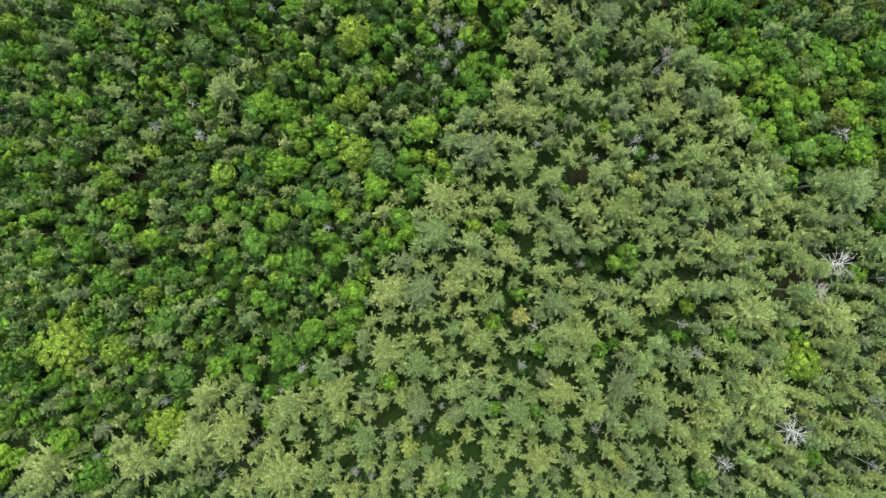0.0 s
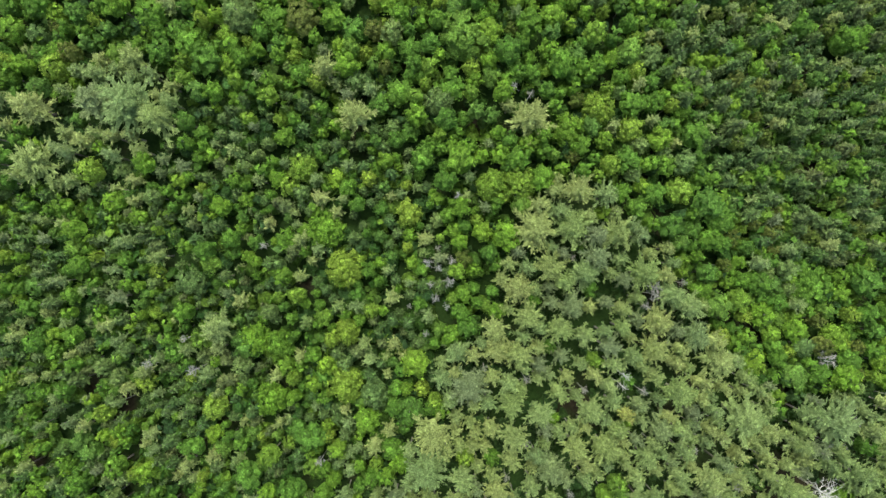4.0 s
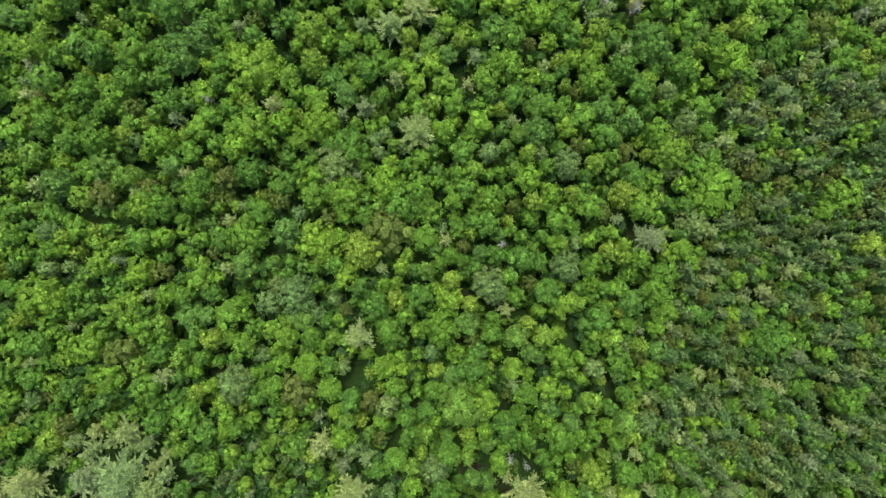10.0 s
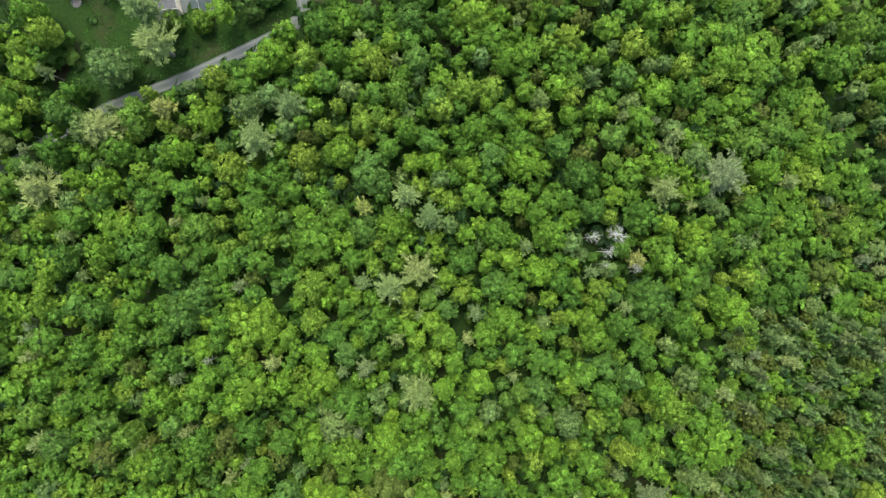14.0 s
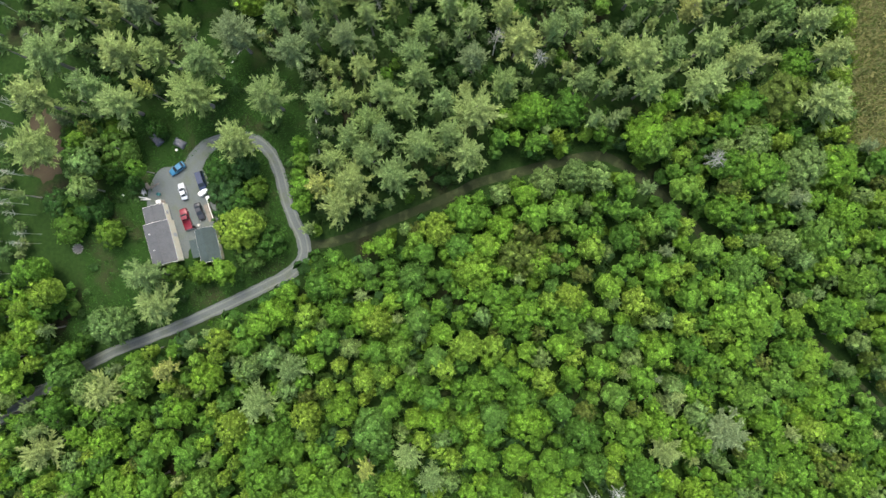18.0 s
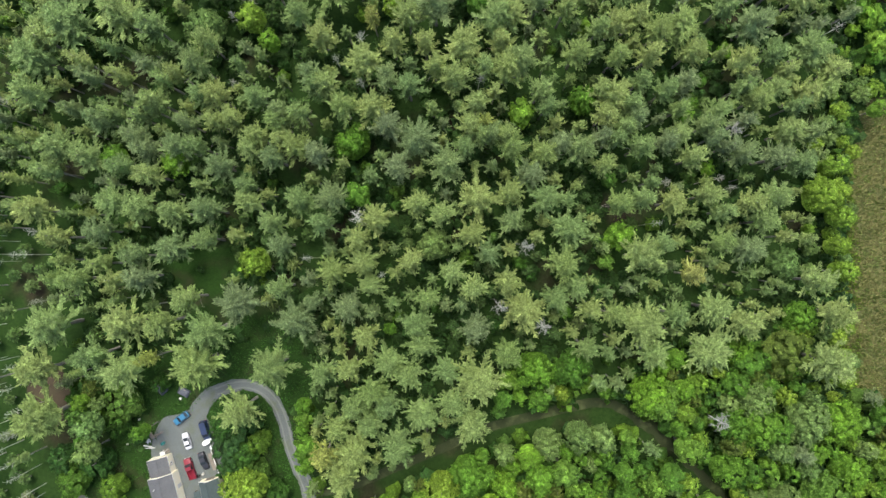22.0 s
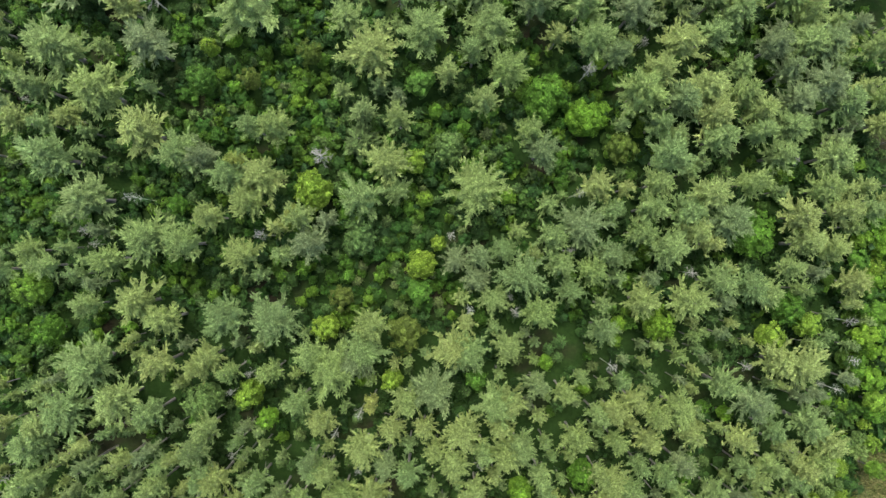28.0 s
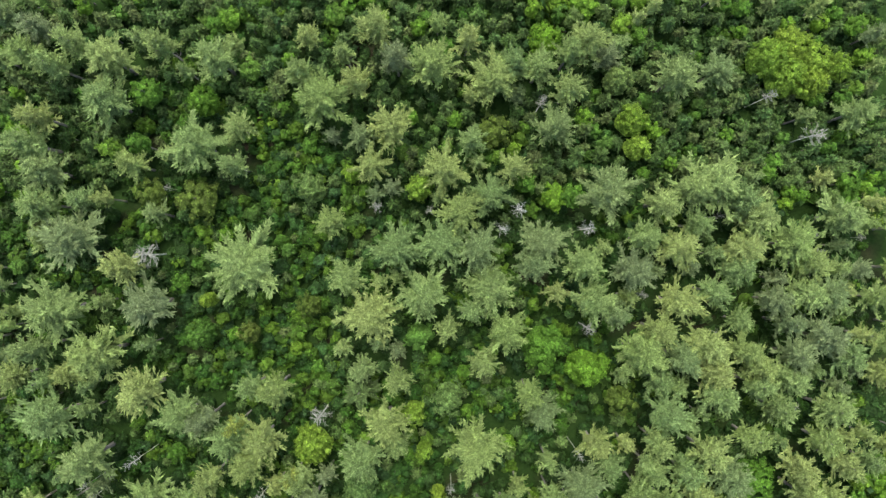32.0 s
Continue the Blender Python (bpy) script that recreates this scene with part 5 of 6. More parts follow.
for _ in range(420):
    x, y = forest_rnd.uniform(-92, -26), forest_rnd.uniform(250, 334)
    if (inside(x, y, GLADE) or inside(x, y, YARD)) and not inside(x, y, COURT) and noise.noise((x * 0.11, y * 0.11, 5.0)) > 0.02 and line_gap(x, y, DRIVE) > 3.0 and not (-70 < x < -48 and 264 < y < 292):
        low.append((x, y, forest_rnd.uniform(0.6, 1.3), forest_rnd.uniform(0.2, 0.6)))
scatter("undergrowth", clumps, low, SHRUB, "dark green undergrowth of shrubs and ferns beneath the trees", "undergrowth")
scatter("thicket", clumps, young, THICKET, "thicket of young bright green saplings", "thicket")

# grass tufts on the lawn and beside the drive; stalks in rows on the field
tuft = [thicket_clump(s, 0.5, 0.3, 9, 0.28, False) for s in (111, 112, 113)]
spots = []
for _ in range(7500):
    x, y = forest_rnd.uniform(-93, -22), forest_rnd.uniform(248, 319)
    if inside(x, y, YARD) and not inside(x, y, COURT) and line_gap(x, y, DRIVE) > 1.35 and not (-69 < x < -48 and 266 < y < 284):
        spots.append((x, y, forest_rnd.uniform(0.6, 1.6), forest_rnd.uniform(0.25, 0.7)))
scatter("grass", tuft, spots, BLADE, "rough tufts of green grass on the lawn", "grass")
stalks = []
for i in range(26):
    for j in range(120):
        x, y = 104.6 + i * 1.0 + forest_rnd.uniform(-0.2, 0.2), 288 + j * 0.72 + forest_rnd.uniform(-0.3, 0.3)
        if inside(x, y, FIELD):
            stalks.append((x, y, forest_rnd.uniform(0.8, 1.4), forest_rnd.uniform(2.6, 5.0)))
margin = [(forest_rnd.gauss(104.5, 1.7), forest_rnd.uniform(288, 374), forest_rnd.uniform(1.0, 2.2), forest_rnd.uniform(2.0, 6.0)) for _ in range(700)]
scatter("field_margin", tuft, margin, BRIGHT, "tall yellow-green grass and weeds along the field's edge", "grass")
scatter("field_crop", tuft, stalks, STRAW, "rows of dry straw-coloured stalks in a field", "crop")


# ---- the house and its yard ----
def roof_material(name, dark, light):
    """Shingles in courses, weathered in patches."""
    m, t, b = blank(name, 0.85, 0.0, 0.3)
    c = t.nodes.new("ShaderNodeTexCoord")
    brick = t.nodes.new("ShaderNodeTexBrick")
    brick.inputs["Scale"].default_value = 1.0
    brick.inputs["Brick Width"].default_value, brick.inputs["Row Height"].default_value, brick.inputs["Mortar Size"].default_value = 0.33, 0.14, 0.008
    brick.inputs["Color1"].default_value, brick.inputs["Color2"].default_value, brick.inputs["Mortar"].default_value = (*dark, 1), (*light, 1), (*(v * 0.5 for v in dark), 1)
    t.links.new(c.outputs["Object"], brick.inputs["Vector"])
    k = noise_tex(t, 0.6, 4)
    t.links.new(mixed(t, 0.5, brick.outputs["Color"], ramp(t, k, [(0.3, dark), (0.7, light)])), b.inputs["Base Color"])
    bumped(t, b, brick.outputs["Fac"], 0.3, 0.02)
    return m


def glass_material():
    m, t, b = blank("dark_glass", 0.08, 0.0, 0.35)
    b.inputs["Base Color"].default_value = (0.02, 0.025, 0.03, 1)
    return m


def paint(name, colour):
    m, t, b = blank(name, 0.42, 0.0, 0.3)
    grime = noise_tex(t, 1.4, 4)
    t.links.new(ramp(t, grime, [(0.35, tuple(v * 0.75 for v in colour)), (0.65, colour)]), b.inputs["Base Color"])
    b.inputs["Coat Weight"].default_value, b.inputs["Coat Roughness"].default_value = 0.2, 0.2
    return m


SHINGLE = roof_material("brown_grey_shingles", (0.058, 0.061, 0.064), (0.088, 0.091, 0.095))
GREEN_ROOF = roof_material("grey_green_shingles", (0.032, 0.048, 0.047), (0.054, 0.074, 0.072))
SIDING = plain("cream_siding", (0.86, 0.8, 0.6), 0.7, vary=0.08, scale=1.2, bump=0.1)
TRIM = plain("white_trim", (0.55, 0.54, 0.5), 0.5, vary=0.1)
CONCRETE = plain("grey_concrete", (0.2, 0.2, 0.19), 0.9, vary=0.25)
BOARD = plain("weathered_boards", (0.15, 0.13, 0.105), 0.85, vary=0.35, scale=2.0, bump=0.3)
TARP = plain("white_tarp", (0.62, 0.62, 0.6), 0.5, vary=0.12, scale=1.5, bump=0.3)
DARK_TARP = plain("dark_grey_tarp", (0.045, 0.052, 0.066), 0.6, vary=0.3, scale=1.5, bump=0.4)
TEAL = plain("teal_plastic", (0.03, 0.2, 0.2), 0.45)
METAL = plain("grey_metal", (0.45, 0.46, 0.47), 0.4, 0.7)
RUBBER = plain("black_rubber", (0.02, 0.02, 0.02), 0.9, vary=0.3)
GLASS = glass_material()
LAMP_CLEAR = plain("clear_lamp_glass", (0.7, 0.7, 0.68), 0.15, vary=0.05, bump=0)
LAMP_RED = plain("red_lamp_glass", (0.35, 0.02, 0.02), 0.2, vary=0.05, bump=0)


def box(bm, x0, x1, y0, y1, z0, z1):
    v = [bm.verts.new(p) for p in ((x0, y0, z0), (x1, y0, z0), (x1, y1, z0), (x0, y1, z0), (x0, y0, z1), (x1, y0, z1), (x1, y1, z1), (x0, y1, z1))]
    for f in ((3, 2, 1, 0), (4, 5, 6, 7), (0, 1, 5, 4), (1, 2, 6, 5), (2, 3, 7, 6), (3, 0, 4, 7)):
        bm.faces.new([v[i] for i in f])
    return v


def soft_box(x0, x1, y0, y1, z0, z1, edge=0.03):
    bm = bmesh.new()
    box(bm, x0, x1, y0, y1, z0, z1)
    bmesh.ops.bevel(bm, geom=bm.edges[:], offset=edge, segments=2, affect="EDGES")
    return bm


def prism(points, depth, axis):
    """A solid from a flat outline in two axes, drawn out along the third from -depth/2 to depth/2."""
    bm = bmesh.new()
    ends = []
    for s in (-0.5, 0.5):
        row = []
        for a, b in points:
            p = [a, b]
            p.insert(axis, s * depth)
            row.append(bm.verts.new(p))
        ends.append(row)
    bm.faces.new(ends[0][::-1])
    bm.faces.new(ends[1])
    n = len(points)
    for k in range(n):
        bm.faces.new((ends[0][k], ends[0][(k + 1) % n], ends[1][(k + 1) % n], ends[1][k]))
    bmesh.ops.recalc_face_normals(bm, faces=bm.faces)
    return bm


def wall_mesh(length, height, openings, thick=0.16):
    """An upright wall along x, with its openings cut through. openings: centre, width, foot, head."""
    xs = sorted({-length / 2, length / 2, *(c + s * w / 2 for c, w, _, _ in openings for s in (-1, 1))})
    zs = sorted({0.0, height, *(z for o in openings for z in o[2:])})
    bm = bmesh.new()
    for x0, x1 in zip(xs, xs[1:]):
        for z0, z1 in zip(zs, zs[1:]):
            if not any(abs((x0 + x1) / 2 - c) < w / 2 and a < (z0 + z1) / 2 < b for c, w, a, b in openings):
                box(bm, x0, x1, -thick / 2, thick / 2, z0, z1)
    bmesh.ops.remove_doubles(bm, verts=bm.verts, dist=0.001)
    return bm


def window(parent, m, w, h):
    """A window: a white frame round a pane, and a sill."""
    bm = bmesh.new()
    for x0, x1, z0, z1 in ((-w / 2, w / 2, 0, 0.08), (-w / 2, w / 2, h - 0.08, h), (-w / 2, -w / 2 + 0.08, 0.08, h - 0.08), (w / 2 - 0.08, w / 2, 0.08, h - 0.08), (-w / 2 + 0.08, w / 2 - 0.08, h / 2 - 0.03, h / 2 + 0.03)):
        box(bm, x0, x1, -0.11, 0.05, z0, z1)
    ob = part("window", bm, TRIM, parent, "white-framed window")
    ob.matrix_basis = m
    bm = bmesh.new()
    box(bm, -w / 2 + 0.06, w / 2 - 0.06, -0.03, 0.0, 0.06, h - 0.06)
    part("pane", bm, GLASS, ob, "dark window glass")
    bm = bmesh.new()
    box(bm, -w / 2 - 0.06, w / 2 + 0.06, -0.18, 0.04, -0.06, 0.0)
    part("sill", bm, TRIM, ob)
    return ob


def gabled(name, m, width, length, eave, ridge, roof, label, category, windows, over=0.35):
    """A gabled building along y: foundation, four walls with openings, two roof slopes, ridge cap and barge boards."""
    top = thing(name, m, label, category)
    part("foundation", soft_box(-width / 2 - 0.05, width / 2 + 0.05, -length / 2 - 0.05, length / 2 + 0.05, -0.3, 0.25), CONCRETE, top)
    sides = {"south": (0, -length / 2, 0, width), "north": (0, length / 2, 180, width), "east": (width / 2, 0, 90, length), "west": (-width / 2, 0, -90, length)}
    for side, (x, y, turn, span) in sides.items():
        holes = windows.get(side, [])
        base = pose(x, y, 0.25, 0, 0, turn)
        w = part("wall", wall_mesh(span - (0.16 if side in ("east", "west") else -0.16), eave - 0.25, [(c, ww, a, b) for c, ww, a, b, _ in holes]), SIDING, top, "cream clapboard wall")
        w.matrix_basis = base
        for c, ww, a, b, kind in holes:
            if kind == "window":
                window(top, base @ pose(c, 0, a), ww, b - a)
            else:
                d = part("door", soft_box(-ww / 2, ww / 2, -0.04, 0.04, 0, b - a, 0.01), BOARD if kind == "barn" else TRIM, top, "panelled door")
                d.matrix_basis = base @ pose(c, -0.02, a)
                h = part("door_handle", soft_box(-0.03, 0.03, -0.10, -0.04, 0.95, 1.08, 0.01), METAL, d, "metal handle")
                h.matrix_basis = pose(ww / 2 - 0.12, 0, 0)
        if side in ("south", "north"):
            g = part("gable", prism([(-width / 2 - 0.08, eave), (width / 2 + 0.08, eave), (0, ridge - 0.05)], 0.16, 1), SIDING, top, "cream clapboard gable")
            g.matrix_basis = pose(0, y, 0)
    rise = (ridge - eave) / (width / 2)
    low = eave - rise * over
    for s in (-1, 1):
        edge = s * (width / 2 + over)
        outline = [(0, ridge), (edge, low), (edge, low + 0.12), (0, ridge + 0.14)]
        part("roof_slope", prism(outline, length + 2 * over, 1), roof, top, "shingled roof slope")
        part("gutter", soft_box(edge - 0.06, edge + 0.06, -length / 2 - over, length / 2 + over, low - 0.06, low + 0.05, 0.02), TRIM, top)
        for y in (-1, 1):
            b = part("barge_board", prism([(0, ridge - 0.08), (edge, low - 0.08), (edge, low + 0.16), (0, ridge + 0.18)], 0.05, 1), TRIM, top, "white barge board")
            b.matrix_basis = pose(0, y * (length / 2 + over + 0.03), 0)
    part("ridge_cap", soft_box(-0.12, 0.12, -length / 2 - over, length / 2 + over, ridge + 0.08, ridge + 0.2, 0.04), roof, top)
    return top


HOUSE = pose(-64.35, 273.4, -1.0, 0, 0, 14)
house = gabled("house", HOUSE @ pose(0.5, 0, 0), 5.9, 10.0, 3.7, 4.7, SHINGLE, "cream clapboard house with a brown-grey shingle roof", "house", {
    "south": [(-1.5, 0.9, 0.9, 2.1, "window"), (1.3, 0.9, 0.9, 2.1, "window")],
    "east": [(1.4, 0.95, 0.05, 2.1, "door")],
    "west": [(-2.6, 1.2, 1.0, 2.2, "window"), (2.4, 1.2, 1.0, 2.2, "window")], "north": []}, 0.1)
for x, y in ((-1.7, 2.6), (-1.5, -1.4)):
    z = 4.7 - 1.0 / 2.95 * abs(x)
    bm = bmesh.new()
    bmesh.ops.create_cone(bm, cap_ends=True, segments=12, radius1=0.14, radius2=0.12, depth=0.6)
    v = part("vent_pipe", bm, TRIM, house, "white roof vent")
    v.matrix_basis = pose(x, y, z + 0.35)
wing = gabled("house_wing", HOUSE @ pose(0.55, 7.18, 0), 4.9, 4.1, 3.0, 3.5, SHINGLE, "lower north wing of the cream house with a grey shingle roof", "house", {
    "north": [(-0.9, 0.9, 0.05, 2.05, "door"), (1.1, 0.8, 1.0, 2.0, "window")], "east": [(0, 1.0, 1.0, 2.1, "window")], "south": [], "west": [(0, 1.0, 1.0, 2.1, "window")]}, 0.1)
step = thing("entrance_porch", HOUSE @ pose(1.9, 10.3, 0), "small white porch roof on posts at the house door", "porch")
part("porch_roof", soft_box(-0.6, 0.6, -0.6, 0.2, 2.25, 2.36), TRIM, step)
part("porch_floor", soft_box(-0.75, 0.75, -0.8, 0.3, 0.0, 0.22), BOARD, step)
for x in (-0.8, 0.8):
    p = part("post", soft_box(-0.06, 0.06, 0.06, 0.18, 0.2, 2.26, 0.01), TRIM, step)
    p.matrix_basis = pose(x * 0.65, 0, 0)

SHED = pose(-53.0, 273.0, -1.0, 0, 0, 12)
shed = gabled("garage", SHED, 4.7, 8.0, 2.4, 3.9, GREEN_ROOF, "long garage with a grey-green shingle roof and white trim", "garage", {
    "south": [(0.2, 0.8, 1.0, 1.8, "window")], "north": [(0.0, 2.4, 0.0, 2.0, "barn")], "east": [(-1.5, 0.9, 0.9, 1.7, "window")], "west": [(2.0, 0.9, 0.0, 2.0, "door")]}, 0.15)
lean = thing("lean_to", SHED @ pose(-3.45, -0.2, 0), "open lean-to with a flat grey-green roof against the garage", "lean-to")
part("roof", prism([(-0.95, 1.95), (0.8, 2.2), (0.8, 2.32), (-0.95, 2.07)], 4.4, 1), GREEN_ROOF, lean)
for x, y in ((-0.8, -2.0), (-0.8, 0.0), (-0.8, 2.0), (0.65, -2.0), (0.65, 2.0)):
    p = part("post", soft_box(-0.06, 0.06, -0.06, 0.06, 0.0, 1.99, 0.01), BOARD, lean)
    p.matrix_basis = pose(x, y, 0)


# ---- vehicles ----
def hull(sections, cut=0.16):
    """A rounded body from cross-sections: place along it, half width, foot, top."""
    bm, rows = bmesh.new(), []
    for y, w, z0, z1 in sections:
        c = min(cut, (z1 - z0) * 0.35)
        ring_p = [(-w, z0 + c), (-w * 0.96, z0), (w * 0.96, z0), (w, z0 + c), (w, z1 - c * 1.3), (w * 0.93, z1 - c * 0.3), (w * 0.8, z1), (-w * 0.8, z1), (-w * 0.93, z1 - c * 0.3), (-w, z1 - c * 1.3)]
        rows.append([bm.verts.new((x, y, z)) for x, z in ring_p])
    for r0, r1 in zip(rows, rows[1:]):
        for k in range(len(r0)):
            bm.faces.new((r0[k], r0[(k + 1) % len(r0)], r1[(k + 1) % len(r0)], r1[k]))
    bm.faces.new(rows[0][::-1])
    bm.faces.new(rows[-1])
    bmesh.ops.recalc_face_normals(bm, faces=bm.faces)
    return bm


def slab(corners, thick, out):
    """A thin pane on four corners."""
    bm = bmesh.new()
    n = Vector(out).normalized() * thick
    a, b = [bm.verts.new(c) for c in corners], [bm.verts.new(Vector(c) + n) for c in corners]
    bm.faces.new(a[::-1])
    bm.faces.new(b)
    for k in range(4):
        bm.faces.new((a[k], a[(k + 1) % 4], b[(k + 1) % 4], b[k]))
    bmesh.ops.recalc_face_normals(bm, faces=bm.faces)
    return bm


def wheel(parent, x, y, r=0.33):
    bm = bmesh.new()
    bmesh.ops.create_cone(bm, cap_ends=True, segments=20, radius1=r, radius2=r, depth=0.22)
    bmesh.ops.bevel(bm, geom=[e for e in bm.edges if len(e.link_faces) == 2 and e.calc_face_angle() > 1], offset=0.05, segments=2, affect="EDGES")
    tyre = part("tyre", bm, RUBBER, parent, "black tyre")
    tyre.matrix_basis = pose(x, y, r, 0, 90, 0)
    bm = bmesh.new()
    bmesh.ops.create_cone(bm, cap_ends=True, segments=16, radius1=r * 0.6, radius2=r * 0.5, depth=0.05)
    rim = part("rim", bm, METAL, tyre, "metal rim")
    rim.matrix_basis = pose(0, 0, 0.12 if x > 0 else -0.12)


def car(name, m, colour, kind, label, category, size=1.0):
    """A parked vehicle, nose towards +y: body, cabin, panes, wheels, lamps, bumpers and mirrors."""
    top = thing(name, m @ Matrix.Diagonal((size, size, size, 1)), label, category, "parked cars")
    L, W = {"saloon": (4.6, 0.88), "hatch": (4.2, 0.87), "van": (5.0, 0.96), "pickup": (5.3, 0.95)}[kind]
    h = L / 2
    if kind == "van":
        low = [(-h, W * 0.9, 0.35, 0.95), (-h + 0.2, W, 0.25, 1.05), (h - 1.0, W, 0.25, 1.05), (h - 0.3, W * 0.95, 0.28, 0.92), (h, W * 0.82, 0.35, 0.75)]
        cab = (-h + 0.08, -h + 0.3, h - 1.9, h - 1.0, 1.82, 1.02)
    elif kind == "pickup":
        low = [(-h, W, 0.4, 0.72), (-h + 0.1, W, 0.35, 0.74), (-0.35, W, 0.35, 0.74), (-0.3, W, 0.35, 1.08), (h - 1.4, W, 0.35, 1.08), (h - 0.3, W * 0.96, 0.38, 1.0), (h, W * 0.86, 0.42, 0.85)]
        cab = (-0.3, -0.15, h - 2.0, h - 1.35, 1.78, 1.05)
    elif kind == "hatch":
        low = [(-h, W * 0.88, 0.35, 0.85), (-h + 0.2, W, 0.25, 0.98), (h - 1.3, W, 0.25, 0.97), (h - 0.4, W * 0.93, 0.26, 0.82), (h, W * 0.78, 0.33, 0.66)]
        cab = (-h + 0.2, -h + 0.75, h - 2.2, h - 1.2, 1.5, 0.95)
    else:
        low = [(-h, W * 0.86, 0.35, 0.85), (-h + 0.25, W * 0.97, 0.25, 0.97), (-h + 1.0, W, 0.22, 0.99), (h - 1.4, W, 0.22, 0.95), (h - 0.4, W * 0.93, 0.25, 0.82), (h, W * 0.8, 0.33, 0.66)]
        cab = (-h + 0.75, -h + 1.45, h - 2.3, h - 1.3, 1.42, 0.95)
    part("body", hull(low), colour, top, "", False)
    b0, b1, f1, f0, zt, zb = cab
    wi, wt = W * 0.93, W * 0.74
    cabin = bmesh.new()
    v = [cabin.verts.new(p) for p in ((-wi, b0, zb), (wi, b0, zb), (wi, f0, zb), (-wi, f0, zb), (-wt, b1, zt), (wt, b1, zt), (wt, f1, zt), (-wt, f1, zt))]
    for f in ((4, 5, 6, 7), (0, 1, 5, 4), (1, 2, 6, 5), (2, 3, 7, 6), (3, 0, 4, 7)):
        cabin.faces.new([v[i] for i in f])
    bmesh.ops.bevel(cabin, geom=cabin.edges[:], offset=0.06, segments=2, affect="EDGES")
    part("cabin", cabin, colour, top)

    def between(p, q, k):
        return tuple(a + (b - a) * k for a, b in zip(p, q))

    def pane(name, a, b, c, d, out):
        """A pane set into the face with the corners a, b (foot) and c, d (head)."""
        lo, hi = 0.12, 0.9
        e, f, g, i = between(a, d, lo), between(b, c, lo), between(b, c, hi), between(a, d, hi)
        part(name, slab([between(e, f, 0.07), between(e, f, 0.93), between(i, g, 0.93), between(i, g, 0.07)][::1], 0.015, out), GLASS, top, "dark glass")

    A, B, C, D = (-wi, b0, zb), (wi, b0, zb), (wi, f0, zb), (-wi, f0, zb)
    E, F, G, H = (-wt, b1, zt), (wt, b1, zt), (wt, f1, zt), (-wt, f1, zt)
    pane("windscreen", D, C, G, H, (0, 1, 0.8))
    pane("rear_window", A, B, F, E, (0, -1, 0.5))
    for s, (p, q, r, u) in ((1, (B, C, G, F)), (-1, (A, D, H, E))):
        m0, m1 = between(p, q, 0.5), between(u, r, 0.5)
        pane("side_window", p, m0, m1, u, (s, 0, 0.3))
        pane("side_window", m0, q, r, m1, (s, 0, 0.3))
        part("mirror", soft_box(s * (W + 0.02), s * (W + 0.2), f0 - 0.35, f0 - 0.22, zb - 0.02, zb + 0.14, 0.02), colour, top)
        part("headlight", soft_box(s * W * 0.42, s * W * 0.76, h - 0.1, h + 0.02, 0.52, 0.66, 0.02), LAMP_CLEAR, top, "clear headlight")
        part("tail_light", soft_box(s * W * 0.55, s * W * 0.84, -h - 0.02, -h + 0.08, 0.58, 0.76, 0.02), LAMP_RED, top, "red tail light")
        for y in (-h + 0.85, h - 0.85):
            wheel(top, s * (W - 0.1), y)
    part("front_bumper", soft_box(-W * 0.78, W * 0.78, h - 0.06, h + 0.06, 0.3, 0.48, 0.03), RUBBER if kind != "pickup" else METAL, top)
    part("rear_bumper", soft_box(-W * 0.84, W * 0.84, -h - 0.06, -h + 0.06, 0.34, 0.5, 0.03), RUBBER if kind != "pickup" else METAL, top)
    if kind == "pickup":
        bed = bmesh.new()
        for x0, x1, y0, y1 in ((-W, -W + 0.1, -h + 0.1, -0.3), (W - 0.1, W, -h + 0.1, -0.3), (-W, W, -h, -h + 0.1)):
            box(bed, x0, x1, y0, y1, 0.7, 1.1)
        part("load_bed", bed, colour, top)
    return top


FLOOR_Z = -0.83
car("car", pose(-60.9, 291.8, FLOOR_Z, 0, 0, 126), paint("blue_paint", (0.03, 0.14, 0.25)), "hatch", "small blue hatchback parked at the edge of the gravel", "car")
car("car", pose(-59.6, 286.2, FLOOR_Z, 0, 0, 17), paint("white_paint", (0.46, 0.48, 0.5)), "saloon", "white saloon car parked in the middle of the gravel court", "car", 0.92)
car("van", pose(-55.0, 288.6, FLOOR_Z, 0, 0, 196), paint("dark_blue_paint", (0.012, 0.024, 0.065)), "van", "dark blue van parked by the shrubs", "van")
car("pickup_truck", pose(-58.9, 279.4, FLOOR_Z, 0, 0, 18), paint("red_paint", (0.16, 0.012, 0.022)), "pickup", "red pickup truck parked beside the house", "pickup truck")
car("car", pose(-55.6, 281.2, FLOOR_Z, 0, 0, 200), paint("black_paint", (0.02, 0.022, 0.028)), "saloon", "black saloon car parked before the garage", "car", 0.95)


# ---- loose things in the yard ----
def standing(name, x, y, turn, label, category, z=-0.96):
    return thing(name, pose(x, y, z, 0, 0, turn), label, category)


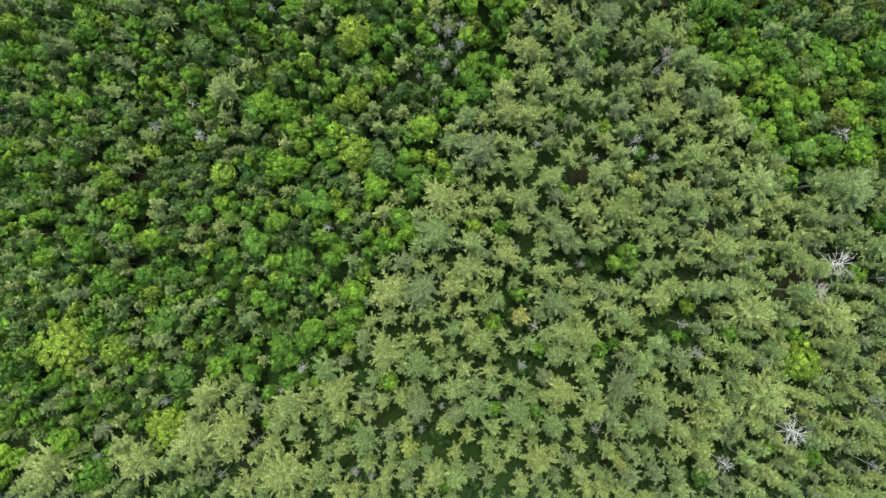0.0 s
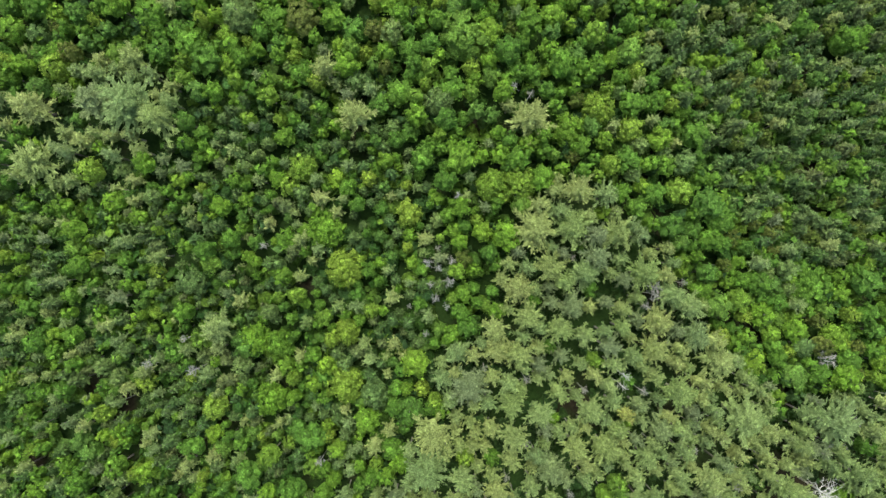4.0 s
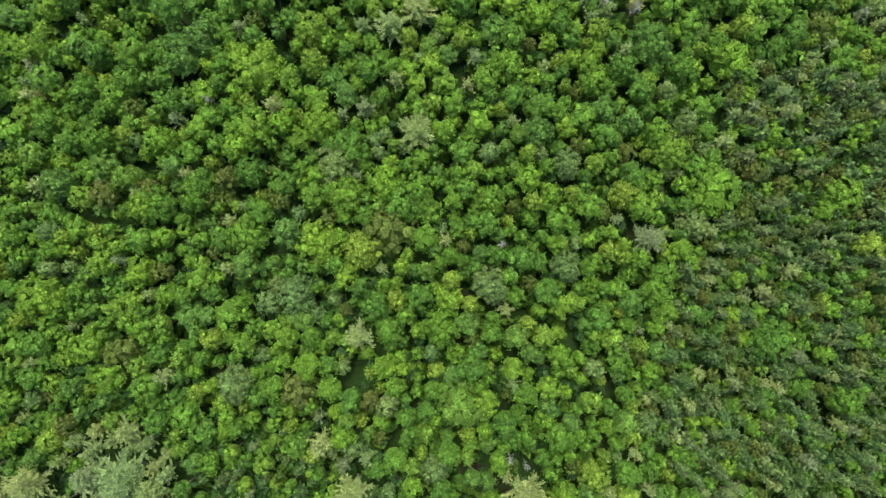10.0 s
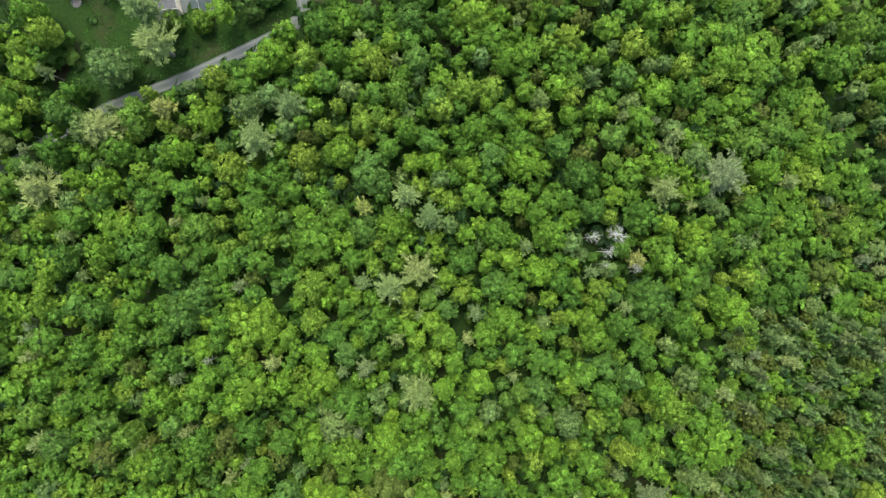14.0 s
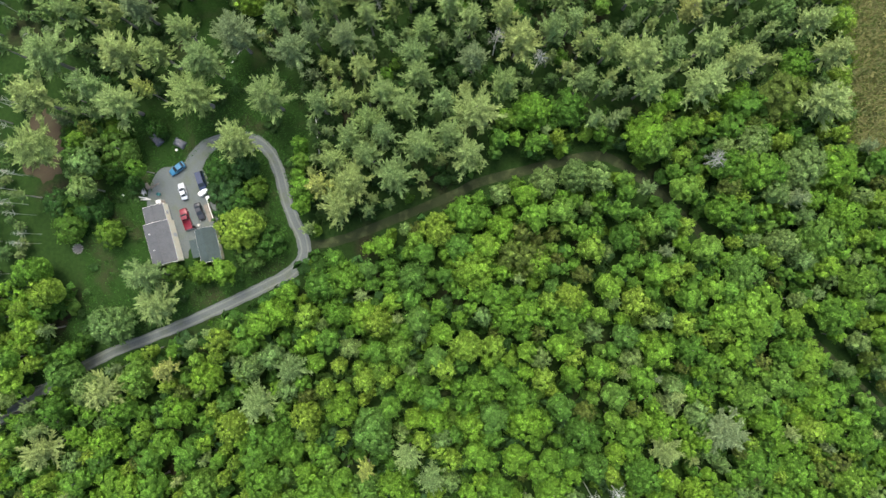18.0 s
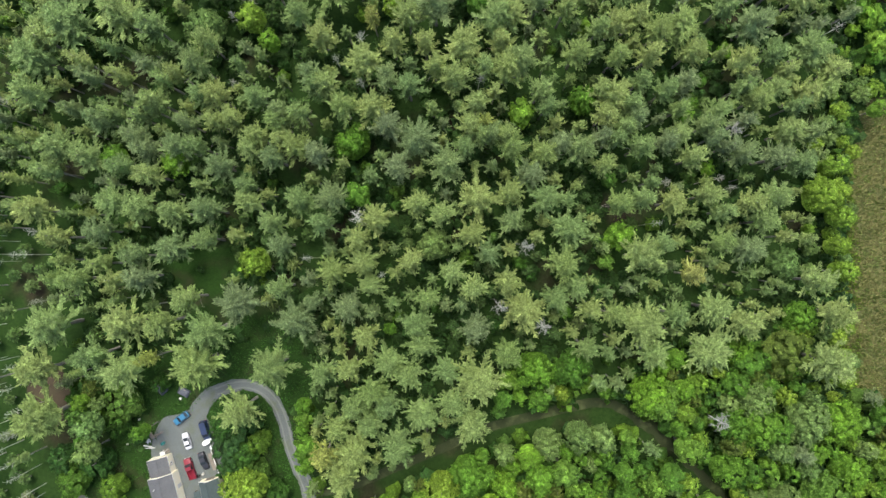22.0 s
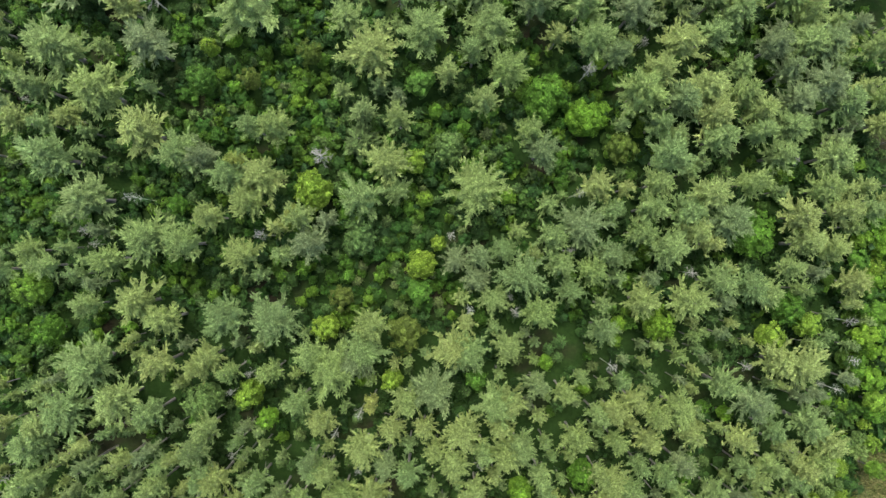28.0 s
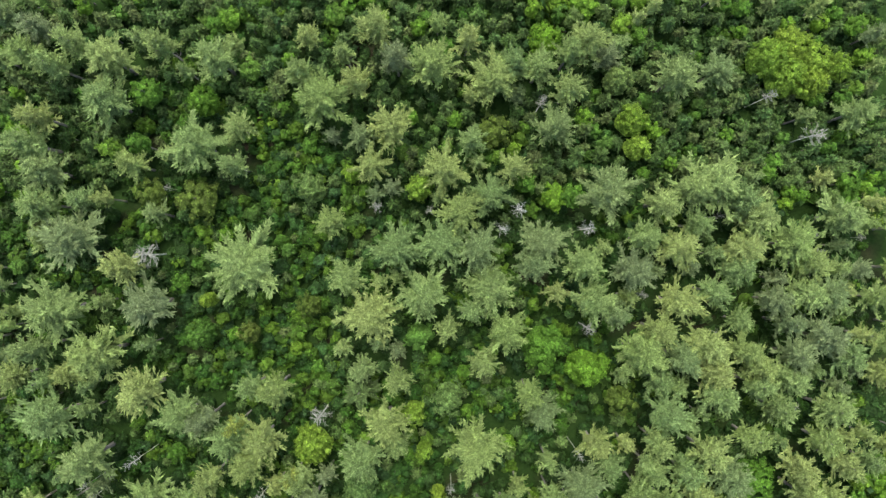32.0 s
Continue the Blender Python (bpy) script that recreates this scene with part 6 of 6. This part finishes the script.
boat = standing("covered_boat", -54.6, 285.9, -56, "small boat under a crumpled white cover", "boat", -0.84)
bm = hull([(-1.2, 0.4, 0.35, 0.9), (-0.8, 0.6, 0.25, 1.05), (0.2, 0.64, 0.25, 1.15), (0.8, 0.45, 0.3, 1.1), (1.4, 0.1, 0.6, 0.95)], 0.2)
bmesh.ops.subdivide_edges(bm, edges=bm.edges[:], cuts=1)
for v in bm.verts:
    v.co += Vector((noise.noise(v.co * 2.1), noise.noise(v.co * 2.1 + Vector((5, 0, 0))), noise.noise(v.co * 2.3 + Vector((0, 9, 0))))) * 0.14
part("cover", bm, TARP, boat, "white cover")
part("cradle", soft_box(-0.4, 0.4, -0.7, 0.7, 0.0, 0.4), BOARD, boat)
small = standing("covered_crate", -53.5, 284.5, 12, "small crate under a white sheet", "crate", -0.84)
part("crate", soft_box(-0.4, 0.4, -0.35, 0.35, 0, 0.75), BOARD, small)
part("sheet", soft_box(-0.46, 0.46, -0.42, 0.42, 0.55, 0.82, 0.06), TARP, small)

fence = standing("board_fence", -52.6, 281.2, 18, "low board fence with a cream top rail beside the court", "fence", -0.9)
for k in range(13):
    b = part("board", soft_box(-0.02, 0.02, -0.2, 0.2, 0.05, 1.25, 0.006), BOARD, fence)
    b.matrix_basis = pose(0, -2.7 + k * 0.45, 0)
for k in range(4):
    b = part("post", soft_box(-0.06, 0.06, -0.06, 0.06, -0.1, 1.3, 0.01), BOARD, fence)
    b.matrix_basis = pose(0.09, -2.7 + k * 1.8, 0)
part("top_rail", soft_box(-0.08, 0.08, -2.95, 2.95, 1.3, 1.38, 0.015), TRIM, fence, "cream top rail")
deck = standing("plank_deck", -53.5, 280.9, 18, "low deck of brown planks along the fence", "deck", -0.86)
for k in range(6):
    b = part("plank", soft_box(-0.11, 0.11, -2.2, 2.2, 0.08, 0.13, 0.01), BOARD, deck)
    b.matrix_basis = pose(-0.6 + k * 0.24, 0, 0)
for y in (-1.8, 0, 1.8):
    part("joist", soft_box(-0.72, 0.72, y - 0.05, y + 0.05, 0.0, 0.08, 0.01), BOARD, deck)

dish = standing("satellite_dish", -49.4, 279.9, -120, "white satellite dish on a short pole", "satellite dish")
part("pole", soft_box(-0.04, 0.04, -0.04, 0.04, 0, 1.3, 0.01), METAL, dish)
bm = bmesh.new()
bmesh.ops.create_uvsphere(bm, u_segments=20, v_segments=12, radius=1.0)
bmesh.ops.delete(bm, geom=[v for v in bm.verts if v.co.z > -0.72], context="VERTS")
bmesh.ops.solidify(bm, geom=bm.faces[:], thickness=0.03)
d = part("reflector", bm, TRIM, dish, "white reflector", False)
d.matrix_basis = pose(0, 0, 2.2, 30, 0, 0)
part("arm", soft_box(-0.02, 0.02, -0.5, 0.0, 1.35, 1.4, 0.005), METAL, dish)

for x, y, turn, w, l in ((-66.0, 299.1, 40, 1.1, 1.6), (-60.4, 298.1, 60, 1.0, 1.5)):
    pile = standing("woodpile", x, y, turn, "stack of firewood under a dark grey tarp", "woodpile")
    for k in range(5):
        bm = bmesh.new()
        bmesh.ops.create_cone(bm, cap_ends=True, segments=8, radius1=0.14, radius2=0.13, depth=2 * l - 0.1)
        log = part("log", bm, BARK, pile)
        log.matrix_basis = pose(-w + 0.3 + k * (2 * w - 0.6) / 4, 0, 0.2, 90, 0, 0)
    bm = bmesh.new()
    bmesh.ops.create_grid(bm, x_segments=10, y_segments=12, size=1.0)
    for v in bm.verts:
        e = max(abs(v.co.x), abs(v.co.y))
        z = 0.78 + 0.12 * noise.noise(v.co * 2.5) - 0.55 * smooth(0.75, 1.0, e)
        v.co = Vector((v.co.x * w, v.co.y * l, z))
    bmesh.ops.solidify(bm, geom=bm.faces[:], thickness=0.02)
    part("tarp", bm, DARK_TARP, pile, "dark grey tarp", False)
    part("core", soft_box(-w * 0.7, w * 0.7, -l * 0.75, l * 0.75, 0.3, 0.72), BARK, pile)


def tub(x, y, material, label, r=0.3, h=0.5, z=-0.96):
    t = thing("tub", pose(x, y, z), label, "tub")
    bm = bmesh.new()
    bmesh.ops.create_cone(bm, cap_ends=True, segments=16, radius1=r * 0.85, radius2=r, depth=h)
    bmesh.ops.translate(bm, verts=bm.verts, vec=(0, 0, h / 2))
    top = [f for f in bm.faces if f.normal.z > 0.9]
    bmesh.ops.inset_region(bm, faces=top, thickness=0.04)
    bmesh.ops.translate(bm, verts=list({v for f in top for v in f.verts}), vec=(0, 0, -h * 0.6))
    part("vessel", bm, material, t)
    part("rim", soft_box(-r * 0.12, r * 0.12, -r - 0.03, -r + 0.03, h - 0.1, h - 0.02, 0.01), METAL, t)
    return t


tub(-61.2, 296.5, TRIM, "white plastic tub on the grass", 0.35)
tub(-65.6, 285.6, TEAL, "teal plastic barrel on the gravel", 0.4, 0.9, -0.84)
tub(-71.5, 291.5, TRIM, "small white tub on the grass", 0.25)
tub(-74.5, 285.5, TRIM, "small white tub on the grass", 0.22)
tub(-56.9, 277.4, RUBBER, "black rubbish tub by the garage", 0.3, 0.8, -0.84)
tub(-55.9, 277.9, TRIM, "white tub by the garage", 0.3, 0.7, -0.84)


def lumber(x, y, turn, n, label, material):
    t = standing("lumber_stack", x, y, turn, label, "lumber stack", -0.92)
    rnd = random.Random(n)
    for k in range(n):
        b = part("board", soft_box(-0.08, 0.08, -1.0 - rnd.uniform(0, 0.4), 1.0 + rnd.uniform(0, 0.4), 0, 0.06, 0.008), material, t)
        b.matrix_basis = pose(rnd.uniform(-0.4, 0.4), rnd.uniform(-0.3, 0.3), 0.065 * (k // 3), 0, 0, rnd.uniform(-25, 25))
    return t


lumber(-69.6, 286.8, 20, 9, "loose stack of pale grey boards at the lawn's edge", METAL)
lumber(-66.9, 288.0, -50, 7, "loose heap of weathered boards on the gravel", BOARD)
lumber(-69.3, 284.6, 70, 5, "a few white boards lying beside the house", TRIM)


def trestle_table(x, y, turn):
    t = standing("work_table", x, y, turn, "weathered outdoor work table with an old frame on it", "table", -0.86)
    part("tabletop", soft_box(-0.5, 0.5, -0.8, 0.8, 0.7, 0.75, 0.01), BOARD, t)
    for x0 in (-0.42, 0.42):
        for y0 in (-0.7, 0.7):
            leg = part("leg", soft_box(-0.04, 0.04, -0.04, 0.04, 0, 0.71, 0.008), BOARD, t)
            leg.matrix_basis = pose(x0, y0, 0)
    return t


trestle_table(-68.3, 287.6, 35)
fire = standing("fire_pit", -86.0, 272.5, 0, "ring of stones round a burnt patch on the lawn", "fire pit")
bm = bmesh.new()
bmesh.ops.create_circle(bm, cap_ends=True, segments=18, radius=1.1)
ash = part("ash", bm, plain("ash", (0.11, 0.105, 0.095), 0.95, vary=0.4), fire, "grey-brown ash")
ash.matrix_basis = pose(0, 0, 0.03)
for k in range(12):
    bm = bmesh.new()
    bmesh.ops.create_icosphere(bm, subdivisions=1, radius=0.2)
    for v in bm.verts:
        v.co *= 1 + 0.3 * noise.noise(v.co * 6 + Vector((k, 0, 0)))
    st = part("stone", bm, CONCRETE, fire)
    st.matrix_basis = pose(1.2 * math.cos(k * 0.5236), 1.2 * math.sin(k * 0.5236), 0.1)
fallen = [(-44.8, 321.5, 55, 9), (-26.5, 300, 95, 10), (-2.0, 73.8, 40, 8), (24.5, 62, 60, 10), (-38.0, 328, 130, 5)]
for x, y, turn, l in fallen:
    t = thing("fallen_trunk", pose(x, y, ground_z(x, y), 0, 0, turn), "bleached trunk of a fallen tree on the ground", "fallen tree")
    ob = new("trunk", fast_mesh("trunk", *tube([(-l / 2, 0, 0.15), (0, 0.1, 0.2), (l / 2, 0, 0.16)], [0.16, 0.13, 0.05], 6), [DEADWOOD]))
    ob.parent = t
    for k in range(4):
        a = -l / 2 + l * (0.35 + 0.15 * k)
        ob = new("branch", fast_mesh("branch", *tube([(a, 0, 0.2), (a + 0.7, (-1) ** k * 0.8, 0.35)], [0.05, 0.015], 4), [DEADWOOD]))
        ob.parent = t
